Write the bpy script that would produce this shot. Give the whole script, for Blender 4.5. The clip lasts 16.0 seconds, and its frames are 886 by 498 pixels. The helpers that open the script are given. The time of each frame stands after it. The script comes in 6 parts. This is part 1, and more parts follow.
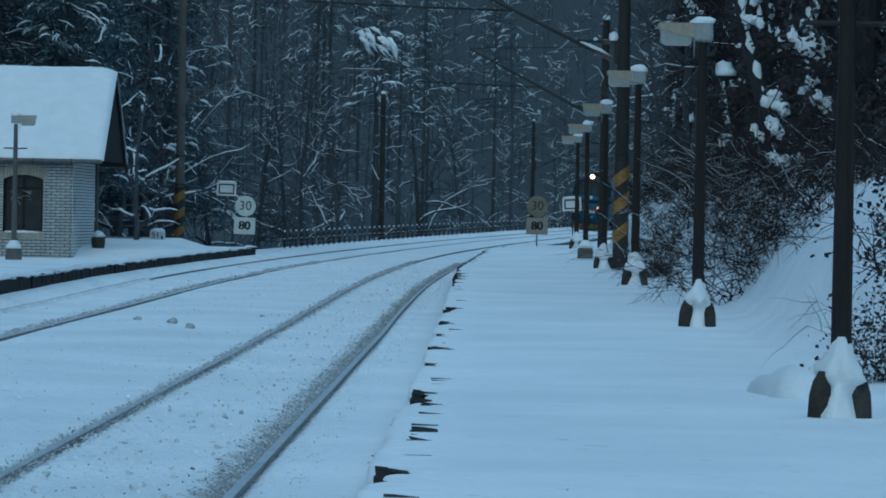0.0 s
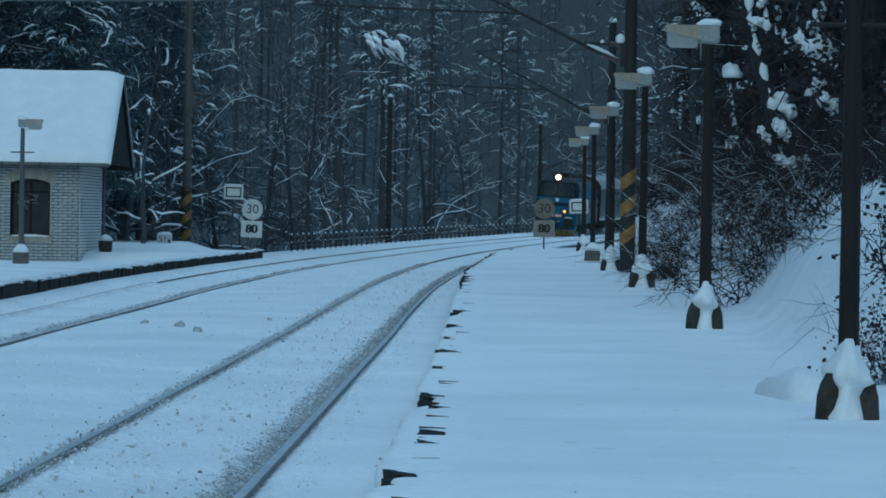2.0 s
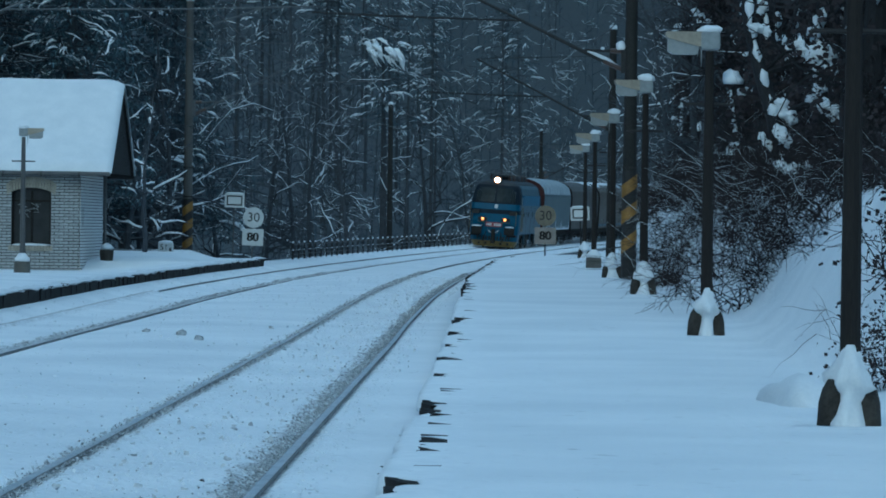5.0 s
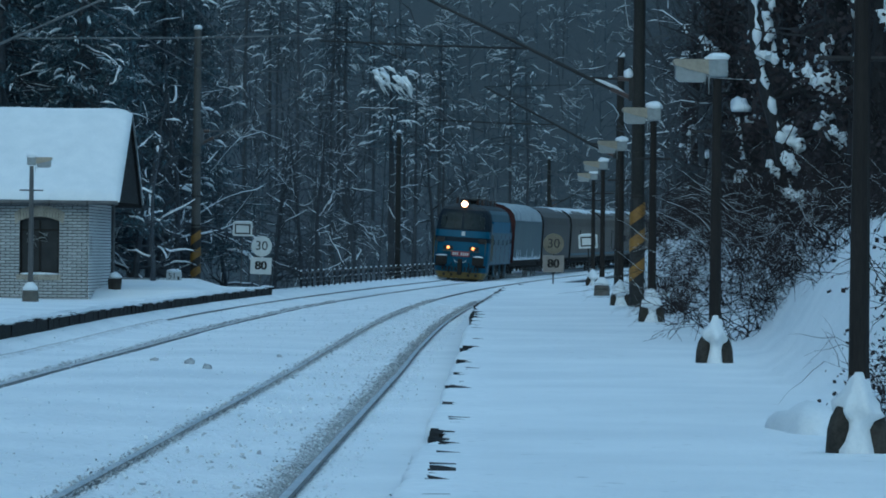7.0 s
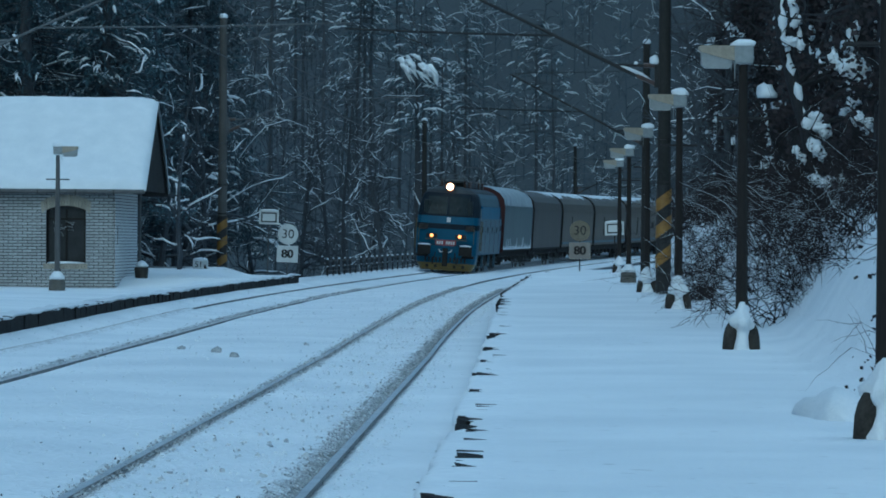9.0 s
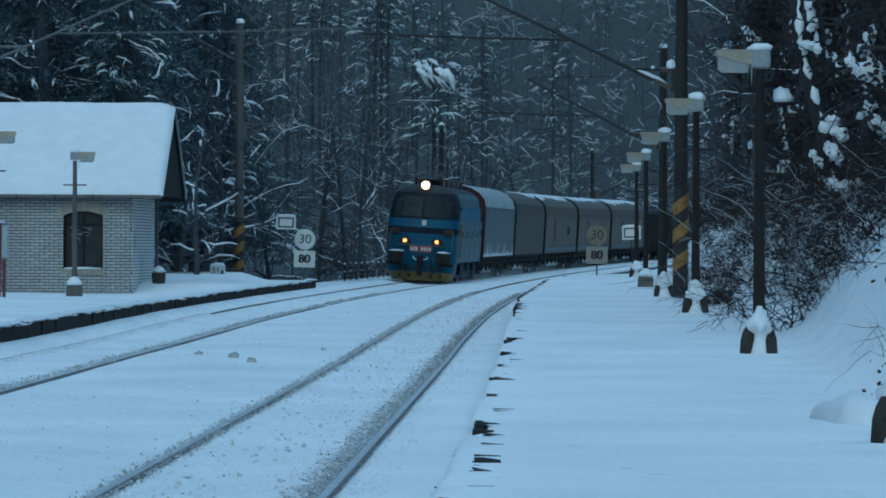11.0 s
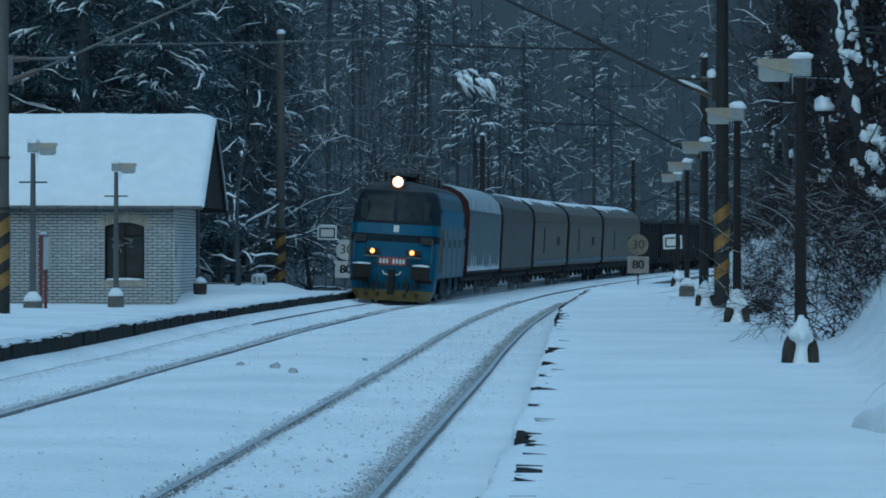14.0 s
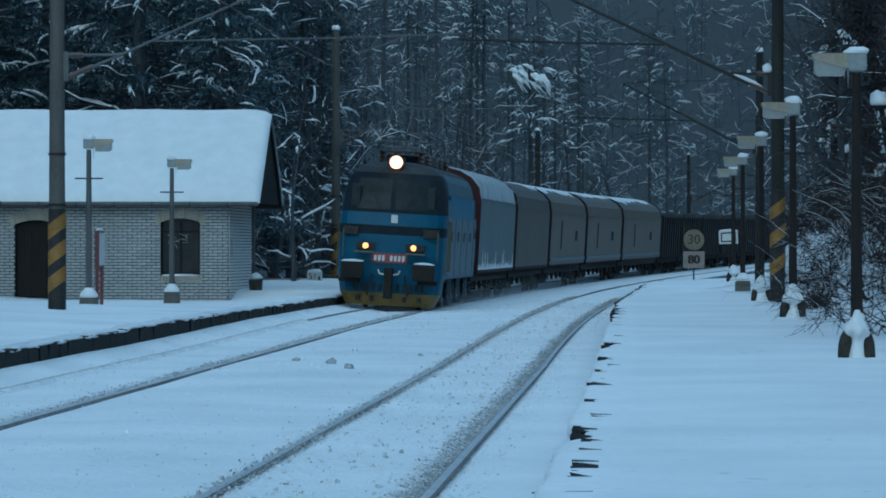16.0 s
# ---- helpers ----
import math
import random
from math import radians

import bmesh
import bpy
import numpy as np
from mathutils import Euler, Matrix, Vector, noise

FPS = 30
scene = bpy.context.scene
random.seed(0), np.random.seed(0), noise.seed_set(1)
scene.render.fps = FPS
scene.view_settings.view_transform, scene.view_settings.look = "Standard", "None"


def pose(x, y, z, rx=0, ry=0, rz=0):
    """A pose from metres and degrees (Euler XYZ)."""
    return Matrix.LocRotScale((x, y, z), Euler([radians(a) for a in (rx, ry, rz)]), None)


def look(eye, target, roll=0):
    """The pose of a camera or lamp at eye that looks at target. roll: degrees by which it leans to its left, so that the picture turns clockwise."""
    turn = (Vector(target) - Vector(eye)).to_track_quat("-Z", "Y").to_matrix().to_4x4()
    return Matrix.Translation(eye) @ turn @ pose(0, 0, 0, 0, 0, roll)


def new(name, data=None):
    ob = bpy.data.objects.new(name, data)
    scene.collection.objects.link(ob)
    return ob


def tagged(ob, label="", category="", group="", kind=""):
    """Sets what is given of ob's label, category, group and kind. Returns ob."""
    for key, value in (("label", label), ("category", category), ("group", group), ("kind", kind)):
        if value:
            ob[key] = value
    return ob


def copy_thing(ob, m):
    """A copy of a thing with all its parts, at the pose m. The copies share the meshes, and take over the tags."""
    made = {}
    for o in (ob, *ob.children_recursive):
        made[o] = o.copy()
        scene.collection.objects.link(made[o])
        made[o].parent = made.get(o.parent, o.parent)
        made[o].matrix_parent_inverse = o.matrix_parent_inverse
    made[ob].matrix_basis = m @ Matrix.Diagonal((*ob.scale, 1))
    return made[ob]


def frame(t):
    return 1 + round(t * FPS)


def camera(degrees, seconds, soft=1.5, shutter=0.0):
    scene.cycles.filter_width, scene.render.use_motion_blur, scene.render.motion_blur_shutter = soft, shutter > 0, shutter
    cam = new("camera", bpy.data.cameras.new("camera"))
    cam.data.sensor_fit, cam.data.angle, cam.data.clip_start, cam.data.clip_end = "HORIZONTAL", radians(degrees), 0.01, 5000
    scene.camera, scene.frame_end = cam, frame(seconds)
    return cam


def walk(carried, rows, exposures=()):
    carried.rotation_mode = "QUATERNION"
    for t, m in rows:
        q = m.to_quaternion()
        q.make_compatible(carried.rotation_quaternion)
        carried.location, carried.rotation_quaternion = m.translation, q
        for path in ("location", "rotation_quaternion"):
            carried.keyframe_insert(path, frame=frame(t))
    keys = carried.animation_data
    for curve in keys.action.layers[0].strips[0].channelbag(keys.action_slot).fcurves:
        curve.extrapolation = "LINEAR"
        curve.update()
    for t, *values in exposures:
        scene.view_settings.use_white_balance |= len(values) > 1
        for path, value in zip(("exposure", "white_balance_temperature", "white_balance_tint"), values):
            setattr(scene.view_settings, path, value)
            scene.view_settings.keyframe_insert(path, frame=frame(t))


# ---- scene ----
# The camera stands on a tripod at the snowy platform and pans; turns in degrees: to the right, up, clockwise.
EYE = (0.0, 0.0, 1.65)
cam = camera(12.1, 16.0, soft=1.8)
ROWS = [
    (0, 2.152, -0.486, -1.105),
    (0.5, 2.095, -0.499, -1.136),
    (1, 2.094, -0.598, -1.027),
    (1.5, 2.040, -0.367, -0.983),
    (2, 2.054, -0.449, -0.960),
    (2.5, 2.051, -0.539, -0.841),
    (3, 2.069, -0.244, -0.888),
    (3.5, 2.137, -0.303, -0.869),
    (4, 2.078, -0.357, -0.790),
    (6.5, 1.987, -0.175, -0.730),
    (7, 1.920, 0.038, -0.632),
    (7.5, 1.856, 0.025, -0.614),
    (8, 1.731, -0.183, -0.542),
    (8.5, 1.642, -0.173, -0.513),
    (9, 1.560, -0.136, -0.409),
    (11.5, 1.129, -0.024, -0.181),
    (12, 0.839, 0.110, -0.017),
    (12.5, 0.822, 0.203, 0.136),
    (13, 0.722, -0.110, 0.087),
    (13.5, 0.672, -0.003, 0.037),
    (14, 0.761, 0.064, -0.113),
    (14.5, 0.602, 0.159, -0.149),
    (15, 0.416, 0.067, -0.172),
    (15.5, 0.180, 0.025, 0.091),
    (16, 0.000, 0.000, 0.000),
]
LEVEL = 0.03


def aim(right, up, clockwise):
    m = Matrix.Rotation(radians(-right), 4, "Z") @ Matrix.Rotation(radians(90 + LEVEL + up), 4, "X")
    return Matrix.Translation(EYE) @ m @ Matrix.Rotation(radians(-clockwise), 4, "Z")


walk(cam, [(t, aim(r, u, c)) for t, r, u, c in ROWS], exposures=[(0.0, -0.1, 4850, -19.0), (3.0, -0.06, 4850, -19.0), (7.0, 0.04, 4850, -19.0), (11.0, 0.05, 4850, -19.0), (12.5, 0.09, 4850, -19.0), (14.5, 0.06, 4850, -19.0), (16.0, 0.04, 4850, -19.0)])

# ---- light: a dull winter dusk under a covered sky ----
world = bpy.data.worlds.new("winter_sky")
scene.world = world
world.use_nodes = True
wn = world.node_tree
sky = wn.nodes.new("ShaderNodeTexSky")
sky.sky_type, sky.sun_disc = "NISHITA", False
sky.sun_elevation, sky.sun_rotation = radians(32), radians(200)
sky.air_density, sky.dust_density, sky.ozone_density = 1.0, 2.0, 3.0
wn.links.new(sky.outputs[0], wn.nodes["Background"].inputs[0])
wn.nodes["Background"].inputs[1].default_value = 0.135
sun_data = bpy.data.lights.new("sun", "SUN")
sun_data.energy, sun_data.angle, sun_data.color = 0.6, radians(60), (0.95, 0.97, 1.0)
sun = new("sun", sun_data)
sun.matrix_world = look((0, 0, 100), (-45, -22, 0))


# ---- materials ----
def node_material(name):
    m = bpy.data.materials.new(name)
    m.use_nodes = True
    return m, m.node_tree, m.node_tree.nodes["Principled BSDF"]


def surface(name, dark, light, scale=4.0, fine=40.0, rough=0.8, metal=0.0, bump=0.3, depth=0.01, stretch=(1, 1, 1), spread=0.0, emit=None):
    """A material that varies between two colours at two sizes, with fine relief."""
    m, nt, bsdf = node_material(name)
    n, ln = nt.nodes, nt.links
    tc, mp = n.new("ShaderNodeTexCoord"), n.new("ShaderNodeMapping")
    mp.inputs["Scale"].default_value = stretch
    ln.new(tc.outputs["Object"], mp.inputs[0])
    big, small = n.new("ShaderNodeTexNoise"), n.new("ShaderNodeTexNoise")
    for node, s, d in ((big, scale, 5), (small, fine, 4)):
        ln.new(mp.outputs[0], node.inputs["Vector"])
        node.inputs["Scale"].default_value, node.inputs["Detail"].default_value = s, d
    both = n.new("ShaderNodeMath")
    both.operation = "MULTIPLY_ADD"
    ln.new(small.outputs[0], both.inputs[0])
    both.inputs[1].default_value = 0.45
    half = n.new("ShaderNodeMath")
    half.operation = "MULTIPLY"
    half.inputs[1].default_value = 0.55
    ln.new(big.outputs[0], half.inputs[0])
    ln.new(half.outputs[0], both.inputs[2])
    ramp = n.new("ShaderNodeValToRGB")
    ramp.color_ramp.elements[0].position, ramp.color_ramp.elements[1].position = 0.34, 0.66
    ramp.color_ramp.elements[0].color, ramp.color_ramp.elements[1].color = (*dark, 1), (*light, 1)
    ln.new(both.outputs[0], ramp.inputs[0])
    out = ramp.outputs[0]
    if spread:
        info, hsv, rng = n.new("ShaderNodeObjectInfo"), n.new("ShaderNodeHueSaturation"), n.new("ShaderNodeMapRange")
        ln.new(info.outputs["Random"], rng.inputs[0])
        rng.inputs["To Min"].default_value, rng.inputs["To Max"].default_value = 1 - spread, 1 + spread
        ln.new(rng.outputs[0], hsv.inputs["Value"])
        ln.new(out, hsv.inputs["Color"])
        out = hsv.outputs[0]
    ln.new(out, bsdf.inputs["Base Color"])
    bsdf.inputs["Roughness"].default_value, bsdf.inputs["Metallic"].default_value = rough, metal
    if max(light) < 0.07 and rough > 0.55:
        bsdf.inputs["Specular IOR Level"].default_value = 0.26  # soot, bark and tar shine little
    bp = n.new("ShaderNodeBump")
    bp.inputs["Strength"].default_value, bp.inputs["Distance"].default_value = bump, depth
    ln.new(both.outputs[0], bp.inputs["Height"])
    ln.new(bp.outputs[0], bsdf.inputs["Normal"])
    if emit:
        bsdf.inputs["Emission Color"].default_value, bsdf.inputs["Emission Strength"].default_value = (*emit[0], 1), emit[1]
    return m


def ground_material():
    """Snow with dirt, thrown up along the rails, by the mesh's own dirt attribute."""
    m, nt, bsdf = node_material("snow_ground")
    n, ln = nt.nodes, nt.links
    tc = n.new("ShaderNodeTexCoord")
    tones = []
    for s, d in ((0.35, 4), (5.0, 5), (9.0, 8)):
        t = n.new("ShaderNodeTexNoise")
        t.inputs["Scale"].default_value, t.inputs["Detail"].default_value = s, d
        ln.new(tc.outputs["Object"], t.inputs["Vector"])
        tones.append(t)
    white = n.new("ShaderNodeValToRGB")
    white.color_ramp.elements[0].position, white.color_ramp.elements[1].position = 0.3, 0.7
    white.color_ramp.elements[0].color, white.color_ramp.elements[1].color = (0.70, 0.73, 0.76, 1), (0.84, 0.86, 0.88, 1)
    ln.new(tones[0].outputs[0], white.inputs[0])
    at = n.new("ShaderNodeAttribute")
    at.attribute_name = "dirt"
    mask = n.new("ShaderNodeMath")
    mask.operation = "MULTIPLY_ADD"
    ln.new(tones[2].outputs[0], mask.inputs[0])
    mask.inputs[1].default_value = 0.75
    ln.new(at.outputs["Fac"], mask.inputs[2])
    cut = n.new("ShaderNodeMapRange")
    cut.inputs["From Min"].default_value, cut.inputs["From Max"].default_value = 0.66, 0.9
    ln.new(mask.outputs[0], cut.inputs[0])
    mix = n.new("ShaderNodeMix")
    mix.data_type = "RGBA"
    ln.new(cut.outputs[0], mix.inputs["Factor"])
    ln.new(white.outputs[0], mix.inputs[6])
    mix.inputs[7].default_value = (0.27, 0.27, 0.265, 1)
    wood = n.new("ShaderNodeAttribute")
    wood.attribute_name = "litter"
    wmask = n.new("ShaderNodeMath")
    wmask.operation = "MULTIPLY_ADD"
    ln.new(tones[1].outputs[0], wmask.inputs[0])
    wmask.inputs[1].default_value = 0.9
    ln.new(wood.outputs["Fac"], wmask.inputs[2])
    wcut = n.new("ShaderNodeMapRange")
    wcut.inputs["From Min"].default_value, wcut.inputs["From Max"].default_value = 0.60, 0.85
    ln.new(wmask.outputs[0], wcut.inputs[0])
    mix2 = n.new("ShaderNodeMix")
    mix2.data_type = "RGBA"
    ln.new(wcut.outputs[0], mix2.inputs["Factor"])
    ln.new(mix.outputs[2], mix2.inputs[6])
    # woodland litter, its colour lightened towards blue to imitate haze on the slopes
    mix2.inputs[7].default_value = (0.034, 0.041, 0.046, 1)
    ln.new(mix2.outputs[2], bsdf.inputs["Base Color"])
    bsdf.inputs["Roughness"].default_value = 0.75
    bsdf.inputs["Subsurface Weight"].default_value = 0.0
    bp = n.new("ShaderNodeBump")
    bp.inputs["Strength"].default_value, bp.inputs["Distance"].default_value = 0.8, 0.05
    add = n.new("ShaderNodeMath")
    ln.new(tones[1].outputs[0], add.inputs[0])
    ln.new(tones[2].outputs[0], add.inputs[1])
    ln.new(add.outputs[0], bp.inputs["Height"])
    ln.new(bp.outputs[0], bsdf.inputs["Normal"])
    return m


GROUND = ground_material()
SNOW = surface("snow", (0.6, 0.63, 0.66), (0.71, 0.73, 0.75), 2.0, 30, 0.75, bump=0.5, depth=0.02)
EDGE_SNOW = surface("edge_snow", (0.7, 0.73, 0.76), (0.84, 0.86, 0.88), 0.35, 9, 0.75, bump=0.5, depth=0.02)
STEEL = surface("rail_steel", (0.1, 0.098, 0.096), (0.3, 0.3, 0.3), 5, 30, 0.8, 0.0)
POLISHED = surface("polished_rail", (0.42, 0.42, 0.42), (0.72, 0.72, 0.72), 2.5, 40, 0.4, 0.5, bump=0.05)
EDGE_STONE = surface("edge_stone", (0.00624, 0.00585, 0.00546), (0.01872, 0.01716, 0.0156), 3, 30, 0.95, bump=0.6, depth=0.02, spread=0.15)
CONCRETE = surface("weathered_concrete", (0.06, 0.056, 0.05), (0.12, 0.115, 0.1), 4, 45, 0.9, bump=0.4, spread=0.15)
TAR_WOOD = surface("tarred_wood", (0.008892, 0.007488, 0.007076), (0.02312, 0.01966, 0.01718), 3, 30, 0.85, bump=0.5, stretch=(4, 4, 0.4))
GREY_PAINT = surface("grey_pole_paint", (0.05, 0.05, 0.05), (0.09, 0.09, 0.09), 3, 50, 0.6, bump=0.1, stretch=(1, 1, 0.2))
YELLOW = surface("hazard_yellow", (0.12, 0.062, 0.008), (0.24, 0.13, 0.02), 4, 40, 0.6, bump=0.2)
BLACK = surface("black_paint", (0.012, 0.012, 0.012), (0.03, 0.03, 0.03), 4, 40, 0.6, bump=0.2)
IRON = surface("dark_iron", (0.015, 0.014, 0.014), (0.04, 0.037, 0.035), 6, 60, 0.6, 0.4, bump=0.2)
LAMP_CREAM = surface("lamp_cream_plastic", (0.19, 0.165, 0.125), (0.29, 0.257, 0.2), 3, 20, 0.5, bump=0.05)
LAMP_GREY = surface("lamp_grey_shell", (0.15, 0.165, 0.17), (0.23, 0.245, 0.25), 3, 20, 0.5, bump=0.05)
LAMP_BOWL = surface("lamp_bowl", (0.2, 0.21, 0.21), (0.28, 0.29, 0.29), 3, 20, 0.3, bump=0.05)
BRICK = surface("white_glazed_brick", (0.22, 0.228, 0.23), (0.34, 0.352, 0.355), 5, 40, 0.55, bump=0.2, spread=0.14)
BRICK_WHITE = surface("pale_side_brick", (0.5, 0.5, 0.49), (0.66, 0.66, 0.65), 5, 40, 0.6, bump=0.2)
BRICK_BUFF = surface("buff_brick", (0.22, 0.2, 0.16), (0.32, 0.29, 0.24), 5, 40, 0.7, bump=0.2, spread=0.14)
MORTAR = surface("dark_mortar", (0.014, 0.014, 0.014), (0.036, 0.035, 0.034), 6, 40, 0.95, bump=0.4)
DARK_WOOD = surface("dark_brown_wood", (0.00576, 0.00504, 0.00432), (0.0144, 0.01224, 0.0108), 3, 30, 0.8, bump=0.4, stretch=(5, 5, 0.6))
SIGN_WHITE = surface("sign_white", (0.42, 0.43, 0.42), (0.54, 0.55, 0.54), 3, 25, 0.5, bump=0.05)
SIGN_YELLOW = surface("sign_faded_yellow", (0.085, 0.07225, 0.04675), (0.1445, 0.1232, 0.085), 4, 25, 0.6, bump=0.05)
SIGN_PINK = surface("sign_faded_pink", (0.144, 0.126, 0.108), (0.2016, 0.18, 0.1584), 4, 25, 0.6, bump=0.05)
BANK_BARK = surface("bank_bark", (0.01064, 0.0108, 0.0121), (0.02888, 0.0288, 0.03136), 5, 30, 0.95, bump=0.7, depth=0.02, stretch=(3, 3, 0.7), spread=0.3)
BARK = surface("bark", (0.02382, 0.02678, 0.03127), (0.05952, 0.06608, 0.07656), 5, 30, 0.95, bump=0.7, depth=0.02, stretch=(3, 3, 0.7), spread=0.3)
NEEDLES = surface("needles", (0.03491, 0.05968, 0.07357), (0.0803, 0.1279, 0.1528), 4, 30, 0.9, bump=0.2, spread=0.3)
DEAD_LEAF = surface("dead_leaves", (0.01373, 0.01193, 0.01329), (0.03706, 0.03035, 0.03157), 4, 30, 0.9, bump=0.2, spread=0.3)


# ---- small builders ----
def part(name, bm, material, parent=None, label="", smooth=False):
    me = bpy.data.meshes.new(name)
    bm.to_mesh(me)
    bm.free()
    me.materials.append(material)
    if smooth:
        me.shade_smooth()
    ob = new(name, me)
    ob.parent = parent
    if label:
        ob["label"] = label
    return ob


def thing(name, label, category, at=Matrix(), group="", kind=""):
    ob = new(name)
    ob.empty_display_size = 0.1
    ob.matrix_basis = at
    return tagged(ob, label, category, group, kind)


def box(bm, x0, x1, y0, y1, z0, z1, bevel=0.0):
    vs = [bm.verts.new(p) for p in ((x0, y0, z0), (x1, y0, z0), (x1, y1, z0), (x0, y1, z0), (x0, y0, z1), (x1, y0, z1), (x1, y1, z1), (x0, y1, z1))]
    fs = [bm.faces.new([vs[i] for i in f]) for f in ((3, 2, 1, 0), (4, 5, 6, 7), (0, 1, 5, 4), (1, 2, 6, 5), (2, 3, 7, 6), (3, 0, 4, 7))]
    if bevel:
        es = list({e for f in fs for e in f.edges})
        bmesh.ops.bevel(bm, geom=es, offset=bevel, segments=2, affect="EDGES", profile=0.6)
    return bm


def boxed(*a, bevel=0.0):
    return box(bmesh.new(), *a, bevel=bevel)


def tube(bm, pts, radii, sides=6, caps=True):
    """A tapered tube along points."""
    pts = [Vector(p) for p in pts]
    rings = []
    for i, p in enumerate(pts):
        way = (pts[min(i + 1, len(pts) - 1)] - pts[max(i - 1, 0)]).normalized()
        ref = Vector((0, 0, 1)) if abs(way.z) < 0.9 else Vector((1, 0, 0))
        a = way.cross(ref).normalized()
        b = way.cross(a)
        rings.append([bm.verts.new(p + radii[i] * (math.cos(k * math.tau / sides) * a + math.sin(k * math.tau / sides) * b)) for k in range(sides)])
    for r0, r1 in zip(rings, rings[1:]):
        for k in range(sides):
            bm.faces.new((r0[k], r0[(k + 1) % sides], r1[(k + 1) % sides], r1[k]))
    if caps and sides > 2:
        bm.faces.new(rings[0][::-1])
        bm.faces.new(rings[-1])
    return bm


def tubed(pts, radii, sides=8):
    if not isinstance(radii, (list, tuple)):
        radii = [radii] * len(pts)
    return tube(bmesh.new(), pts, radii, sides)


def lathe(profile, sides=16):
    """A solid turned about z from (radius, height) pairs."""
    bm = bmesh.new()
    rings = [[bm.verts.new((r * math.cos(k * math.tau / sides), r * math.sin(k * math.tau / sides), z)) for k in range(sides)] for r, z in profile]
    for r0, r1 in zip(rings, rings[1:]):
        for k in range(sides):
            bm.faces.new((r0[k], r0[(k + 1) % sides], r1[(k + 1) % sides], r1[k]))
    bm.faces.new(rings[0][::-1])
    bm.faces.new(rings[-1])
    return bm


def loft(sections):
    """A skin through rings of equal count, closed at both ends."""
    bm = bmesh.new()
    rings = [[bm.verts.new(p) for p in s] for s in sections]
    n = len(rings[0])
    for r0, r1 in zip(rings, rings[1:]):
        for k in range(n):
            bm.faces.new((r0[k], r0[(k + 1) % n], r1[(k + 1) % n], r1[k]))
    bm.faces.new(rings[0][::-1])
    bm.faces.new(rings[-1])
    bmesh.ops.recalc_face_normals(bm, faces=bm.faces)
    return bm


# ---- the line: plan of the two tracks ----
GAP = 4.72  # between the tracks' middles


def left_mid(d):
    e = min(d, 420.0)
    return -4.95 + 0.045 * (e - 39.4) + max(0.0, e - 90.0) ** 2 / 3300.0 + 0.245 * max(0.0, d - 420.0)


def near_mid(d):
    return left_mid(d) + GAP


def heading(d):
    return math.atan(0.045 + max(0.0, min(d, 420.0) - 90.0) / 1650.0)


def smooth(a, b, v):
    t = min(1.0, max(0.0, (v - a) / (b - a)))
    return t * t * (3 - 2 * t)


def platform_edge(d):
    return 1.63 + 0.0006 * (d - 23) + 0.04 * noise.noise((d * 0.35, 3.1, 0))


def platform_top(d):
    return 0.12 + 0.3 * smooth(40, 84, d) + 0.1 * smooth(122, 148, d)


def cant(u, d):
    """The outer rails lie higher in the curve."""
    return 0.1 * smooth(60, 120, d) * smooth(-0.2, -0.8, u) if u > -2 else 0.085 * smooth(55, 108, d) * smooth(-4.9, -5.5, u)


def rise(d):
    """The line climbs a little beyond the platforms."""
    return 0.000017 * max(0.0, min(d, 420.0) - 110.0) ** 2


LEFT_EDGE, LEFT_END = -6.45, 143.0


def left_top(d):
    return 0.33 + 0.07 * smooth(48, 80, d) + 0.05 * smooth(95, 140, d)



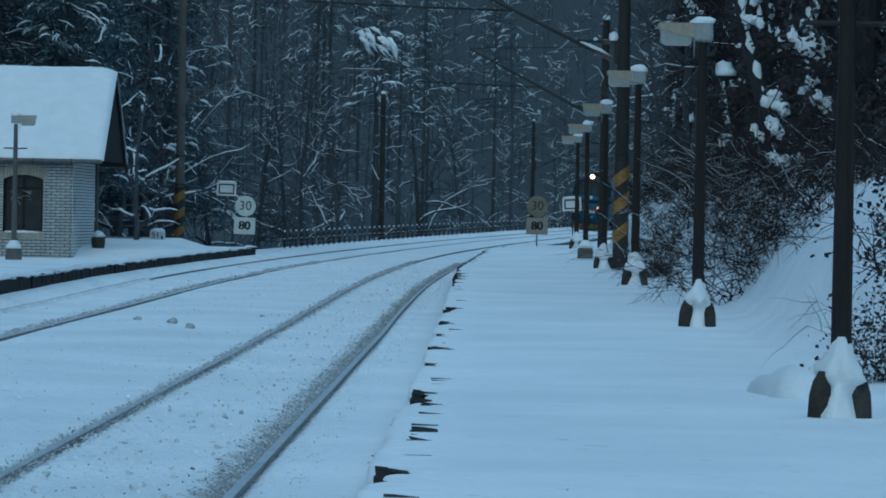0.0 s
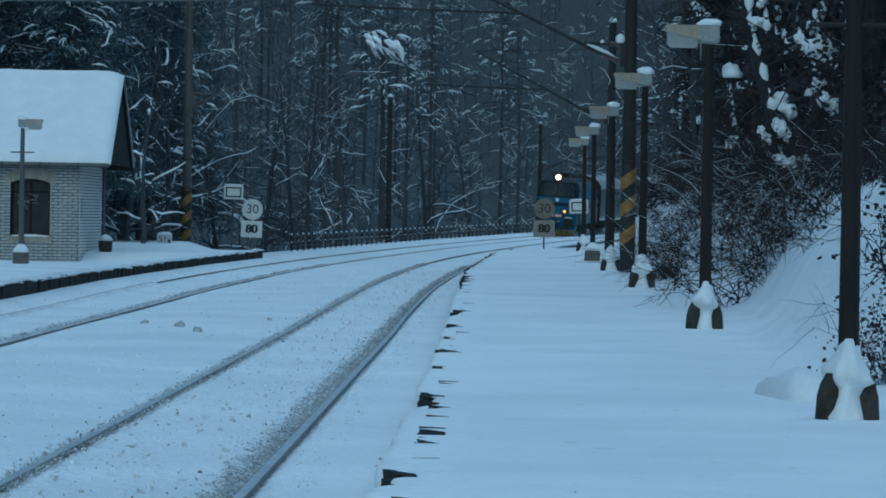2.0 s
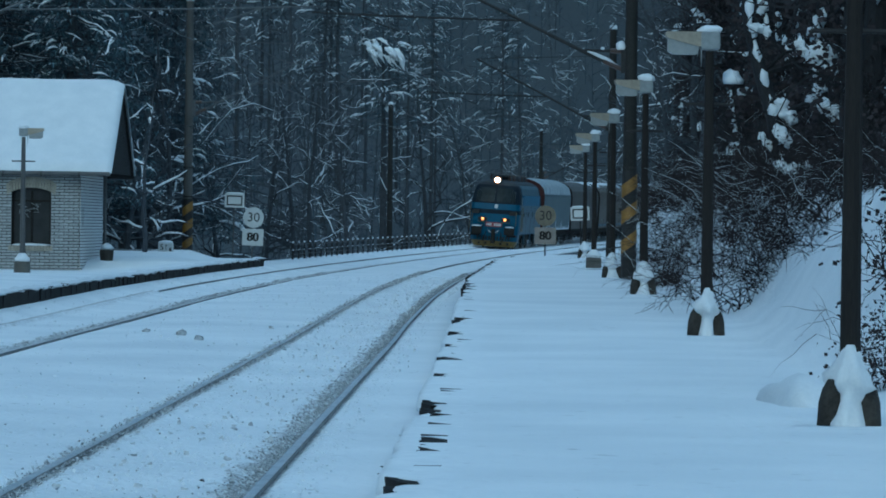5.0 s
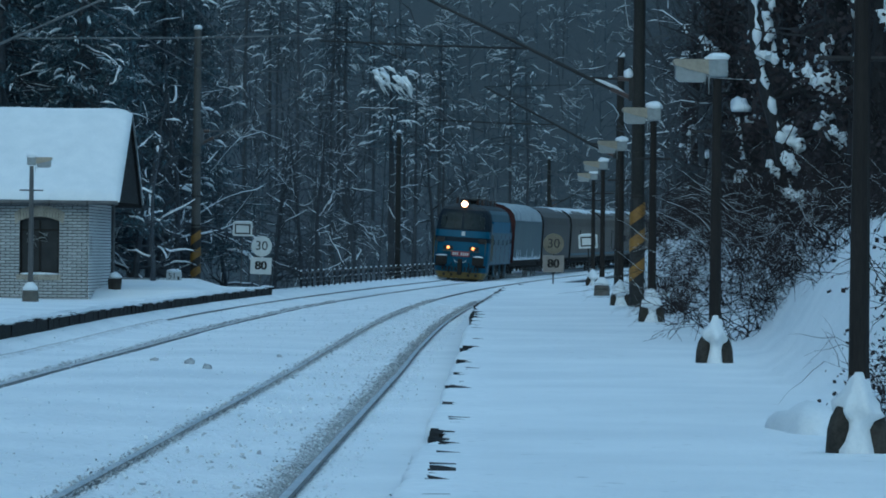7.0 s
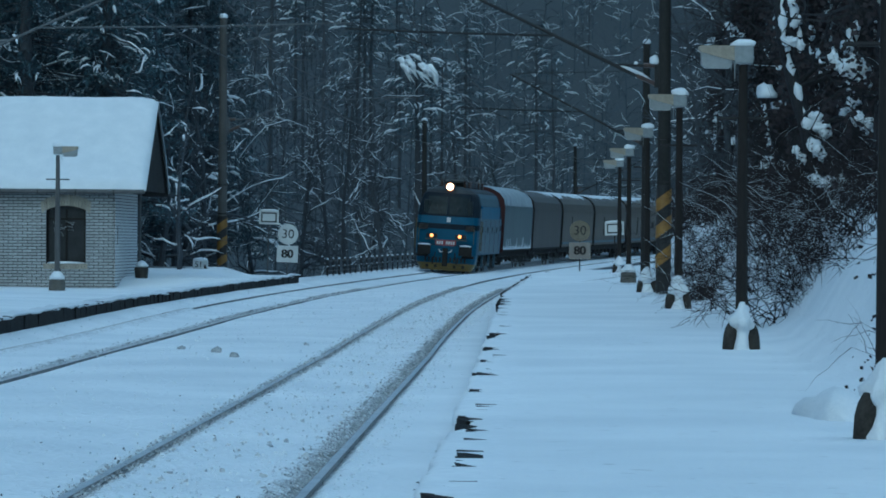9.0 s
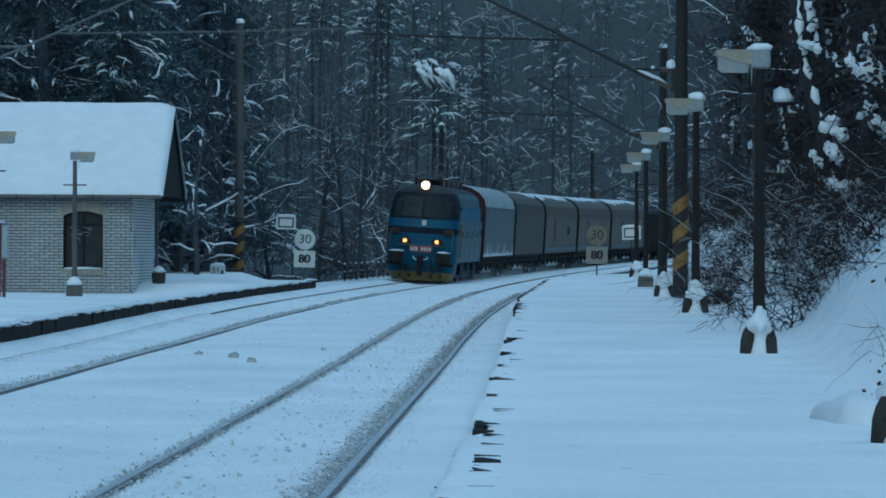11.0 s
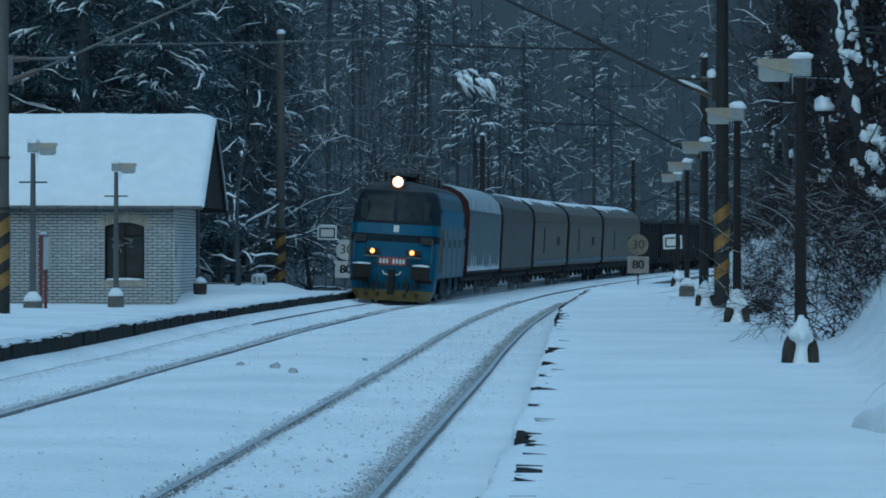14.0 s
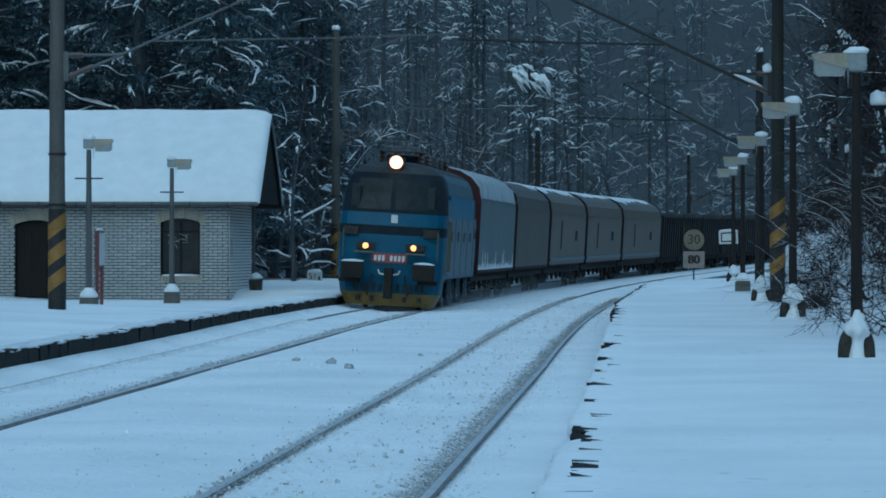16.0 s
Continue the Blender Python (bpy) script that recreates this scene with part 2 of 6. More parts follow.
def height(u, d):
    """The ground's height at u metres to the right of the near track's middle, d metres ahead."""
    x = near_mid(max(d, 0.0)) + u
    nz = noise.noise((x * 0.5, d * 0.2, 0.0)) * 0.03 + noise.noise((x * 0.12, d * 0.06, 5.0)) * 0.06
    z = -0.012 + nz * 0.25
    for mid in (0.0, -GAP):
        for r in (-0.75, 0.75):
            a = (u - mid - r) * (-1 if r > 0 else 1)
            if -0.1 < a < 0.13:
                z -= (0.035 if mid == 0.0 or r > 0 else (-0.03 if d < 95 else 0.02)) * (1 - smooth(0.06, 0.13, a)) * smooth(-0.1, -0.06, a)
            if mid == 0.0 and 0.12 < a < 0.5:
                z += 0.035 * smooth(0.12, 0.2, a) * (1 - smooth(0.28, 0.5, a)) * (0.6 + noise.noise((u * 9, d * 3.0, 1.0)))
    z += cant(u, d)
    if -3.7 < u < -1.1:
        z += 0.03 * (1 - abs(u + 2.4) / 1.3)
    edge = platform_edge(d)
    if u > edge - 0.5:
        top = platform_top(d) + nz + 0.02
        fade = 1 - smooth(160, 190, d)
        z += (top - z) * smooth(edge + 0.12, edge + 0.26, u) * fade
    if u > 5.4:
        start = 5.55 + 0.35 * noise.noise((d * 0.07, 8, 0))
        if u > start:
            s = u - start
            z += (1.15 * s if s < 1.7 else 1.955 + 0.4 * (s - 1.7)) * smooth(0, 1.2, s) + noise.noise((x * 0.4, d * 0.4, 2)) * 0.25 * smooth(0, 3, s)
    if u < LEFT_EDGE:
        on = 1 - smooth(LEFT_END, LEFT_END + 1.5, d)
        z += (left_top(d) + nz - z) * on
        z += on * (1 - smooth(88, 99, d)) * (0.1 * smooth(-8.4, -9.4, u) * (1 - smooth(-12.5, -13.5, u)) * (0.6 + noise.noise((x * 0.35, d * 0.12, 9.0))) + 0.03 * smooth(-6.9, -8.0, u))
        if u < -15:
            rough = noise.noise((x * 0.1, d * 0.1, 4)) * 1.2
            z += rough * smooth(-15, -22, u)
        z -= (1 - smooth(127.5, 129.5, d)) * (0.1 * smooth(112, 120, d) * smooth(-8.6, -10.2, u) + 0.2 * smooth(94, 98, d) * smooth(-7.3, -8.3, u))  # a trodden path
        if d > LEFT_END + 2:
            z -= 1.2 * smooth(-8.6, -13, u) * smooth(LEFT_END + 2, LEFT_END + 30, d)
        z += 0.3 * smooth(126, 146, d) * (1 - smooth(152, 165, d)) * smooth(-7.8, -9.0, u) * (1 - smooth(-15, -18, u))
        if u < -24:
            s = -24 - u
            z += 0.52 * s if s < 150 else 78 + 0.2 * (s - 150)
    if d > 430:
        z += 0.4 * min(d - 430, 400) * smooth(8, 30, abs(u))
        # a bank of ploughed snow beyond the platform's end
        z += 0.27 * smooth(146, 156, d) * (1 - smooth(172, 200, d)) * smooth(-6.6, -7.2, u) * (1 - smooth(-8.2, -9.0, u)) * (0.8 + 0.6 * noise.noise((d * 0.25, 2.5, 0.5)))
    # snow ploughed against the far platform
    if LEFT_EDGE <= u < -5.7:
        z += 0.11 * smooth(-5.75, -6.25, u)
    return z + rise(d)


def skew(u, d):
    """The near track bends a little away close to the camera."""
    bulge = 0.18 * smooth(66, 112, d) * (1 - smooth(118, 165, d)) * (1 - smooth(1.0, 1.5, u))
    return (bulge - 0.004 * max(0.0, 60.0 - max(d, 0.0))) * smooth(-3.6, -1.4, u)


def place(u, d, sink=0.0):
    return Vector((near_mid(d) + u + skew(u, d), d, height(u, d) - sink))


def rows_of(a, b, first, grow):
    out, v, step = [], a, first
    while v < b:
        out.append(v)
        v += step
        step *= grow
    return out + [b]


def terrain():
    us = [-900, -600, -420, -320] + list(np.arange(-260, -60, 8.0)) + list(np.arange(-60, -24, 3.0)) + list(np.arange(-24, -8, 0.8))
    us += list(np.arange(-8, -6.6, 0.2)) + [-6.52, -6.46, -6.44, -6.38, -6.3, -6.2]
    for mid in (-GAP, 0.0):
        for r in (-0.75, 0.75):
            us += [mid + r + o for o in (-0.5, -0.35, -0.25, -0.17, -0.12, -0.08, -0.05, 0, 0.05, 0.08, 0.12, 0.17, 0.25, 0.35, 0.5)]
        us += [mid - 0.15, mid, mid + 0.15]
    us += list(np.arange(-3.4, -1.3, 0.2)) + list(np.arange(1.15, 2.3, 0.04)) + list(np.arange(2.4, 16, 0.35)) + list(np.arange(16, 40, 2.5)) + list(np.arange(40, 200, 12)) + [260, 400, 600, 900]
    us = sorted({round(float(v), 3) for v in us})
    ds = [-900, -500, -250, -120, -60, -30] + list(np.arange(-16, 18, 4.0)) + rows_of(18, 300, 0.2, 1.006) + list(np.arange(304, 420, 6.0)) + list(np.arange(420, 700, 20)) + [800, 1000, 1400]
    verts, dirt, litter = [], [], []
    for d in ds:
        lane = max(d, 0.0)
        for u in us:
            verts.append((near_mid(lane) + 0.045 * min(d, 0) + u + skew(u, d), d, height(u, lane)))
            grime = 0.0
            for mid, amount in ((0.0, 1.0), (-GAP, 0.95)):
                for r in (-0.75, 0.75):
                    o = u - mid - r
                    inner = -o if r > 0 else o
                    grime = max(grime, amount * (1 - smooth(0.03, 0.09, abs(o))) * 0.5)
                    if inner > 0:
                        reach = 0.72 if mid and r > 0 else 0.5
                        grime = max(grime, amount * (0.43 if r > 0 else 0.33) * (1 - smooth(0.1, reach, inner)))
                    else:
                        grime = max(grime, amount * 0.3 * (1 - smooth(0.05, 0.3, -inner)))
            if -1 < u < 1:
                grime = max(grime, 0.2)
            dirt.append(grime)
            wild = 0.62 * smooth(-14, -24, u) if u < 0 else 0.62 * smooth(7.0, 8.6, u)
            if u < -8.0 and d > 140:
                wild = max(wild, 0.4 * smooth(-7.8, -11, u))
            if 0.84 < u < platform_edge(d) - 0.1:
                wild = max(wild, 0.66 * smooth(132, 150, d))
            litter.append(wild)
    w = len(us)
    faces = [(i * w + j, i * w + j + 1, (i + 1) * w + j + 1, (i + 1) * w + j) for i in range(len(ds) - 1) for j in range(w - 1)]
    me = bpy.data.meshes.new("ground")
    me.from_pydata(verts, [], faces)
    for name, values in (("dirt", dirt), ("litter", litter)):
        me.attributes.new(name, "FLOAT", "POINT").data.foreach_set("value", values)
    me.materials.append(GROUND)
    me.shade_smooth()
    return tagged(new("ground", me), "snow-covered ground rising to wooded slopes beside the tracks", "ground", kind="structure")


terrain()


def track_point(mid, d, z=0.0):
    return Vector((near_mid(d) + mid + skew(mid, d), d, z + cant(mid, d) + rise(d)))


def rail(mid, side):
    """One running rail: dark foot and web, polished head."""
    prof = [(-0.065, -0.16), (0.065, -0.16), (0.03, -0.13), (0.015, -0.04), (0.036, -0.03), (0.036, 0.0), (-0.036, 0.0), (-0.036, -0.03), (-0.015, -0.04), (-0.03, -0.13)]
    ds = list(np.arange(-80, 60, 6.0)) + list(np.arange(60, 180, 2.5)) + list(np.arange(180, 600, 5.0))
    tops = [(-0.03, -0.004), (0.03, -0.004), (0.03, 0.003), (-0.03, 0.003)]
    made = []
    for outline in (prof, tops):
        secs = []
        for d in ds:
            h, c = heading(d), track_point(mid + side * 0.7525, d)
            secs.append([c + Vector((px * math.cos(h), -px * math.sin(h), pz)) for px, pz in outline])
        made.append(loft(secs))
    ob = tagged(part("rail", made[0], STEEL), "worn steel rail half buried in dirty snow", "rail", kind="structure")
    part("running_surface", made[1], POLISHED, ob, "polished top of the rail")


for middle in (0.0, -GAP):
    for hand in (-1, 1):
        rail(middle, hand)


def along_line(d):
    return Matrix.Translation((0, 0, 0)) @ Matrix.Rotation(-heading(d), 4, "Z")


def stand(u, d, sink=0.0, turn=0.0):
    """A pose on the ground, turned with the line."""
    return Matrix.Translation(place(u, d, sink)) @ Matrix.Rotation(-heading(d) + radians(turn), 4, "Z")


def lump_mesh(rx, ry, rz, seed, rough=0.25, cuts=2, flat=True):
    bm = bmesh.new()
    bmesh.ops.create_icosphere(bm, subdivisions=cuts, radius=1.0)
    for v in bm.verts:
        k = 1 + rough * noise.noise(v.co * 1.7 + Vector((seed * 3.1, seed, 0)))
        v.co = Vector((v.co.x * rx * k, v.co.y * ry * k, v.co.z * rz * k))
        if flat and v.co.z < -0.35 * rz:
            v.co.z = -0.35 * rz
    return bm


# ---- writing ----
def letters(text, size, material, parent, at, name="lettering", depth=0.004):
    cu = bpy.data.curves.new(name, "FONT")
    cu.body, cu.size, cu.extrude, cu.align_x, cu.align_y = text, size, depth, "CENTER", "CENTER"
    tmp = bpy.data.objects.new(name, cu)
    me = bpy.data.meshes.new_from_object(tmp)
    bpy.data.objects.remove(tmp)
    me.materials.clear()
    me.materials.append(material)
    ob = new(name, me)
    ob.parent = parent
    ob.matrix_basis = at
    return ob


FACE = Matrix.Rotation(radians(90), 4, "X")  # turns flat lettering upright, facing the camera's side


# ---- station house ----
HOUSE_AT = Matrix.Translation((-6.5, 127.0, 0.22)) @ Matrix.Rotation(radians(-3.4), 4, "Z")
HOUSE_L, HOUSE_D, EAVE, RIDGE = 11.5, 6.4, 2.9, 5.58
WINDOWS = [(-2.09, -0.89, 0.68, 2.3, 0.13), (-9.9, -8.7, 0.68, 2.3, 0.13)]
DOOR = (-6.55, -5.3, 0.0, 2.25, 0.13)


def arch(x, opening):
    x0, x1, z0, spring, risev = opening
    k = (x - (x0 + x1) / 2) / ((x1 - x0) / 2)
    return spring + risev * (1 - k * k)


def station_house():
    house = thing("station_house", "small white-brick station house with a thick snow roof", "house", HOUSE_AT)
    openings = WINDOWS + [DOOR]
    # the front wall, cut through by its openings, in mortar; bricks stand proud of it
    bm = bmesh.new()
    xs = sorted({-HOUSE_L, 0.0, *[v for o in openings for v in np.linspace(o[0], o[1], 9)]})
    T = 0.42
    for xa, xb in zip(xs, xs[1:]):
        o = next((o for o in openings if o[0] - 1e-6 <= xa and xb <= o[1] + 1e-6), None)
        if o is None:
            box(bm, xa, xb, 0, T, -0.3, EAVE)
        else:
            if o[2] > 0:
                box(bm, xa, xb, 0, T, -0.3, o[2])
            za, zb = arch(xa, o), arch(xb, o)
            pts = [(xa, 0, za), (xb, 0, zb), (xb, T, zb), (xa, T, za), (xa, 0, EAVE), (xb, 0, EAVE), (xb, T, EAVE), (xa, T, EAVE)]
            vs = [bm.verts.new(p) for p in pts]
            for f in ((3, 2, 1, 0), (4, 5, 6, 7), (0, 1, 5, 4), (1, 2, 6, 5), (2, 3, 7, 6), (3, 0, 4, 7)):
                bm.faces.new([vs[i] for i in f])
    bmesh.ops.remove_doubles(bm, verts=bm.verts, dist=1e-4)
    front = part("front_wall", bm, MORTAR, house)
    bm = bmesh.new()
    box(bm, -0.42, -0.002, T + 0.002, HOUSE_D, -0.3, EAVE)
    side = part("side_wall", bm, MORTAR, house)
    bm = bmesh.new()
    box(bm, -HOUSE_L, -0.43, HOUSE_D - T, HOUSE_D, -0.3, EAVE)
    box(bm, -HOUSE_L, -HOUSE_L + T, T + 0.002, HOUSE_D - T - 0.002, -0.3, EAVE)
    part("back_walls", bm, BRICK, house)
    part("ceiling_boards", boxed(-HOUSE_L, 0.0, 0.0, HOUSE_D, EAVE + 0.002, EAVE + 0.06), DARK_WOOD, house)

    # bricks of the front, in running bond
    LEN, HIGH, J = 0.29, 0.0925, 0.02
    rng = random.Random(4)
    shared = bpy.data.meshes.new("brick")
    bb = boxed(0, LEN - J, -0.012, 0.02, 0, HIGH - J, bevel=0.0)
    bb.to_mesh(shared)
    bb.free()
    shared.materials.append(BRICK)
    rest = bmesh.new()
    count = 0

    course = 0
    z = -0.1
    pieces = []
    while z + HIGH < EAVE - 0.03:
        x = -HOUSE_L + (LEN / 2 if course % 2 else 0)
        while x < -0.02:
            a, b = x, min(x + LEN, 0.0)
            cx, cz = (a + b) / 2, z + HIGH / 2
            spans = [(a, b - J)]
            for o in openings:
                if o[2] - 0.02 < cz < o[3] + 0.3:
                    cut = []
                    for p, q in spans:
                        if q <= o[0] or p >= o[1]:
                            cut.append((p, q))
                        else:
                            if p < o[0] - 0.03:
                                cut.append((p, o[0] - 0.004))
                            if q > o[1] + 0.03:
                                cut.append((o[1] + 0.004, q))
                    spans = cut
                if (o[2] > 0 and o[2] - 0.17 < cz < o[2] and o[0] - 0.1 < cx < o[1] + 0.1):
                    spans = []
            pieces += [(p, q, z) for p, q in spans]
            x += LEN
        z += HIGH
        course += 1
    whole = []
    for p, q, z in pieces:
        if abs(q - p - (LEN - J)) < 1e-4 and p > -3.6:
            whole.append((p, q, z))
        else:
            box(rest, p, q, -0.012 - rng.random() * 0.005, 0.02, z, z + HIGH - J)
    for i, (p, q, z) in enumerate(whole):
        if i < 300:
            ob = new("brick", shared)
            ob.parent = front
            ob.location = (p, -rng.random() * 0.005, z)
        else:
            box(rest, p, q, -0.012 - rng.random() * 0.005, 0.02, z, z + HIGH - J)
    tagged(part("brickwork", rest, BRICK, house), kind="stuff")
    rest = bmesh.new()
    # the side wall's courses, in a paler brick colour than the front's
    z, course = -0.1, 0
    while z + HIGH < EAVE - 0.03:
        y = 0.0
        while y < HOUSE_D:
            y1 = min(y + (LEN if y or course % 2 else LEN / 2), HOUSE_D)
            box(rest, -0.02, 0.012 + rng.random() * 0.004, y, y1 - J, z, z + HIGH - J)
            y = y1
        z += HIGH
        course += 1
    tagged(part("side_brickwork", rest, BRICK_WHITE, house, "paler bricks of the side wall"), kind="stuff")
    # arches of standing bricks and the sills
    for o in openings:
        n = 17
        x0, x1, z0, spring, risev = o
        ring = new("arch")
        ring.parent = house
        ring["label"] = "arch of standing buff bricks"
        for i in range(n):
            bm = bmesh.new()
            ka, kb = -1.22 + 2.44 * i / n, -1.22 + 2.44 * (i + 0.88) / n
            pts = []
            for k, r in ((ka, 0), (kb, 0), (kb, 1), (ka, 1)):
                px = (x0 + x1) / 2 + k * (x1 - x0) / 2 * (1 + 0.06 * r)
                pz = spring + risev * (1 - min(1.0, k * k)) - max(0, k * k - 1) * 0.22 + r * 0.33
                pts.append((px, pz))
            lo = [bm.verts.new((px, -0.026, pz)) for px, pz in pts]
            hi = [bm.verts.new((px, 0.02, pz)) for px, pz in pts]
            bm.faces.new(lo)
            bm.faces.new(hi[::-1])
            for k in range(4):
                bm.faces.new((lo[k], hi[k], hi[(k + 1) % 4], lo[(k + 1) % 4]))
            bmesh.ops.recalc_face_normals(bm, faces=bm.faces)
            part("brick", bm, BRICK_BUFF, ring)
    for o in WINDOWS:
        sill = new("window_sill")
        sill.parent = house
        sill["label"] = "sill of standing bricks under snow"
        x = o[0] - 0.08
        while x < o[1] + 0.02:
            part("brick", boxed(x, x + 0.078, -0.07, 0.05, o[2] - 0.17, o[2] - 0.01, bevel=0.006), BRICK_BUFF, sill)
            x += 0.09
        part("sill_snow", lump_mesh((o[1] - o[0]) / 2, 0.1, 0.05, 3, 0.2), SNOW, sill, smooth=True).location = ((o[0] + o[1]) / 2, -0.02, o[2] + 0.01)
        win = part("window", boxed(o[0], o[1], 0.2, 0.24, o[2], o[3] + o[4]), DARK_PANE, house, "dark boarded window with pale scribbles")
        bm = bmesh.new()
        for xa in (o[0], (o[0] + o[1]) / 2 - 0.03, o[1] - 0.06):
            box(bm, xa, xa + 0.06, 0.16, 0.198, o[2], o[3] + 0.02)
        box(bm, o[0] + 0.061, o[1] - 0.061, 0.165, 0.197, o[3] - 0.3, o[3] - 0.25)
        part("window_frame", bm, DARK_WOOD, win)
        bm = bmesh.new()
        rr = random.Random(8)
        for _ in range(7):
            px, pz = (o[0] + o[1]) / 2 + rr.uniform(-0.35, 0.3), 1.75 + rr.uniform(-0.3, 0.2)
            path = [(px, 0.15, pz)]
            for _ in range(4):
                px, pz = px + rr.uniform(-0.14, 0.2), pz + rr.uniform(-0.12, 0.12)
                path.append((px, 0.15, pz))
            tube(bm, path, [0.008] * 5, 4)
        part("scribble", bm, LAMP_BOWL, win, "pale grey scribble")
    x0, x1, z0, spring, risev = DOOR
    door = part("door", boxed(x0, x1, 0.2, 0.26, -0.25, spring + risev), DARK_WOOD, house, "dark brown timber door")
    for i in range(5):
        xa = x0 + 0.06 + i * (x1 - x0 - 0.12) / 5
        part("board", boxed(xa, xa + 0.2, 0.175, 0.198, 0.0, spring - 0.2, bevel=0.008), DARK_WOOD, door)
    part("door_handle", tubed([(x1 - 0.14, 0.14, 1.05), (x1 - 0.14, 0.14, 1.2)], 0.012), IRON, door)
    # wall lantern beside the door
    lan = part("wall_lamp", lathe([(0.02, -0.12), (0.1, -0.06), (0.12, 0.05), (0.05, 0.14), (0.02, 0.16)]), SIGN_WHITE, house, "white round wall lamp", True)
    lan.location = (-5.08, -0.16, 2.15)
    part("bracket", tubed([(0, 0.15, 0.06), (0, 0, 0.16)], 0.015), IRON, lan)
    # roof: boards, rafters, the snow that lies on it, the dark gable
    over_x, over_y = 0.94, 0.5
    ym = HOUSE_D / 2
    slope = (RIDGE - EAVE) / ym
    for hand in (-1, 1):
        ye = -over_y if hand < 0 else HOUSE_D + over_y
        ze = EAVE + 0.08 - over_y * slope * 0.45
        secs = []
        for x in (-HOUSE_L - 0.6, over_x):
            secs.append([(x, ye, ze), (x, ym, RIDGE), (x, ym, RIDGE + 0.09), (x, ye, ze + 0.09)])
        part("roof_slope", loft(secs), DARK_WOOD, house)
        n, m = 60, 16
        bm = bmesh.new()
        grid = []
        for i in range(n + 1):
            x = -HOUSE_L - 0.65 + (HOUSE_L + over_x + 0.7) * i / n
            row = []
            for j in range(m + 1):
                k = j / m
                y, zb = ye + (ym - ye) * k, ze + 0.095 + (RIDGE + 0.0 - ze) * k
                edge = min(1.0, min(i, n - i) / 2.5, (j + 0.4) / 1.6)
                lift = 0.27 * (0.35 + 0.65 * math.sqrt(edge)) + 0.03 * noise.noise((x * 0.8, y * 0.8, 2.0)) - 0.1 * k ** 6
                droop = 0.07 * noise.noise((x * 0.9, 5.0, hand)) if j == 0 else 0
                row.append(bm.verts.new((x, y - (0.05 if j == 0 else 0) * (1 if hand < 0 else -1), zb + lift + droop)))
            grid.append(row)
        low = [[bm.verts.new((v.co.x, v.co.y, ze + 0.093 + (RIDGE - ze) * (j / m))) for j, v in enumerate(row)] for row in grid]
        for i in range(n):
            for j in range(m):
                bm.faces.new((grid[i][j], grid[i + 1][j], grid[i + 1][j + 1], grid[i][j + 1]))
        for i in range(n):
            bm.faces.new((low[i][0], low[i + 1][0], grid[i + 1][0], grid[i][0]))
        for row, lo in ((grid[0], low[0]), (grid[-1], low[-1])):
            for j in range(m):
                bm.faces.new((row[j], row[j + 1], lo[j + 1], lo[j]))
        bmesh.ops.recalc_face_normals(bm, faces=bm.faces)
        part("roof_snow", bm, SNOW, house, "thick smooth layer of snow", True)
    bm = bmesh.new()
    for gx in (over_x - 0.09, -HOUSE_L - 0.5):
        v = [bm.verts.new(p) for p in ((gx, -over_y + 0.1, EAVE), (gx, HOUSE_D + over_y - 0.1, EAVE), (gx, ym, RIDGE - 0.02))]
        w = [bm.verts.new((q.co.x - 0.05, q.co.y, q.co.z)) for q in v]
        bm.faces.new(v)
        bm.faces.new(w[::-1])
        for k in range(3):
            bm.faces.new((v[k], w[k], w[(k + 1) % 3], v[(k + 1) % 3]))
    bmesh.ops.recalc_face_normals(bm, faces=bm.faces)
    gable = part("gable", bm, DARK_WOOD, house, "dark timber gable")
    y = -over_y + 0.3
    while y < HOUSE_D + over_y - 0.3:
        zt = RIDGE - abs(y - ym) * slope * 0.92 - 0.12
        if zt > EAVE + 0.05:
            part("board", boxed(over_x - 0.088, over_x - 0.07, y, y + 0.16, EAVE + 0.01, zt), DARK_WOOD, gable)
        y += 0.18
    part("gutter", tubed([(-HOUSE_L - 0.6, -over_y - 0.05, EAVE - 0.02), (over_x, -over_y - 0.05, EAVE - 0.04)], 0.065, 8), GREY_PAINT, house, "grey metal gutter")
    for x in np.arange(-HOUSE_L, 0.8, 1.15):
        part("gutter_hook", boxed(x, x + 0.03, -over_y - 0.12, -over_y + 0.02, EAVE - 0.12, EAVE + 0.04), IRON, house)
    part("downpipe", tubed([(0.42, 3.2, EAVE - 0.06), (0.42, 3.2, -0.2)], 0.05), GREY_PAINT, house, "grey downpipe")
    part("meter_slot", boxed(0.02, 0.03, 0.5, 0.56, 1.25, 1.85), IRON, house)


DARK_PANE = surface("dark_window", (0.0096, 0.0112, 0.0128), (0.0224, 0.024, 0.0256), 3, 20, 0.6, bump=0.05)
station_house()


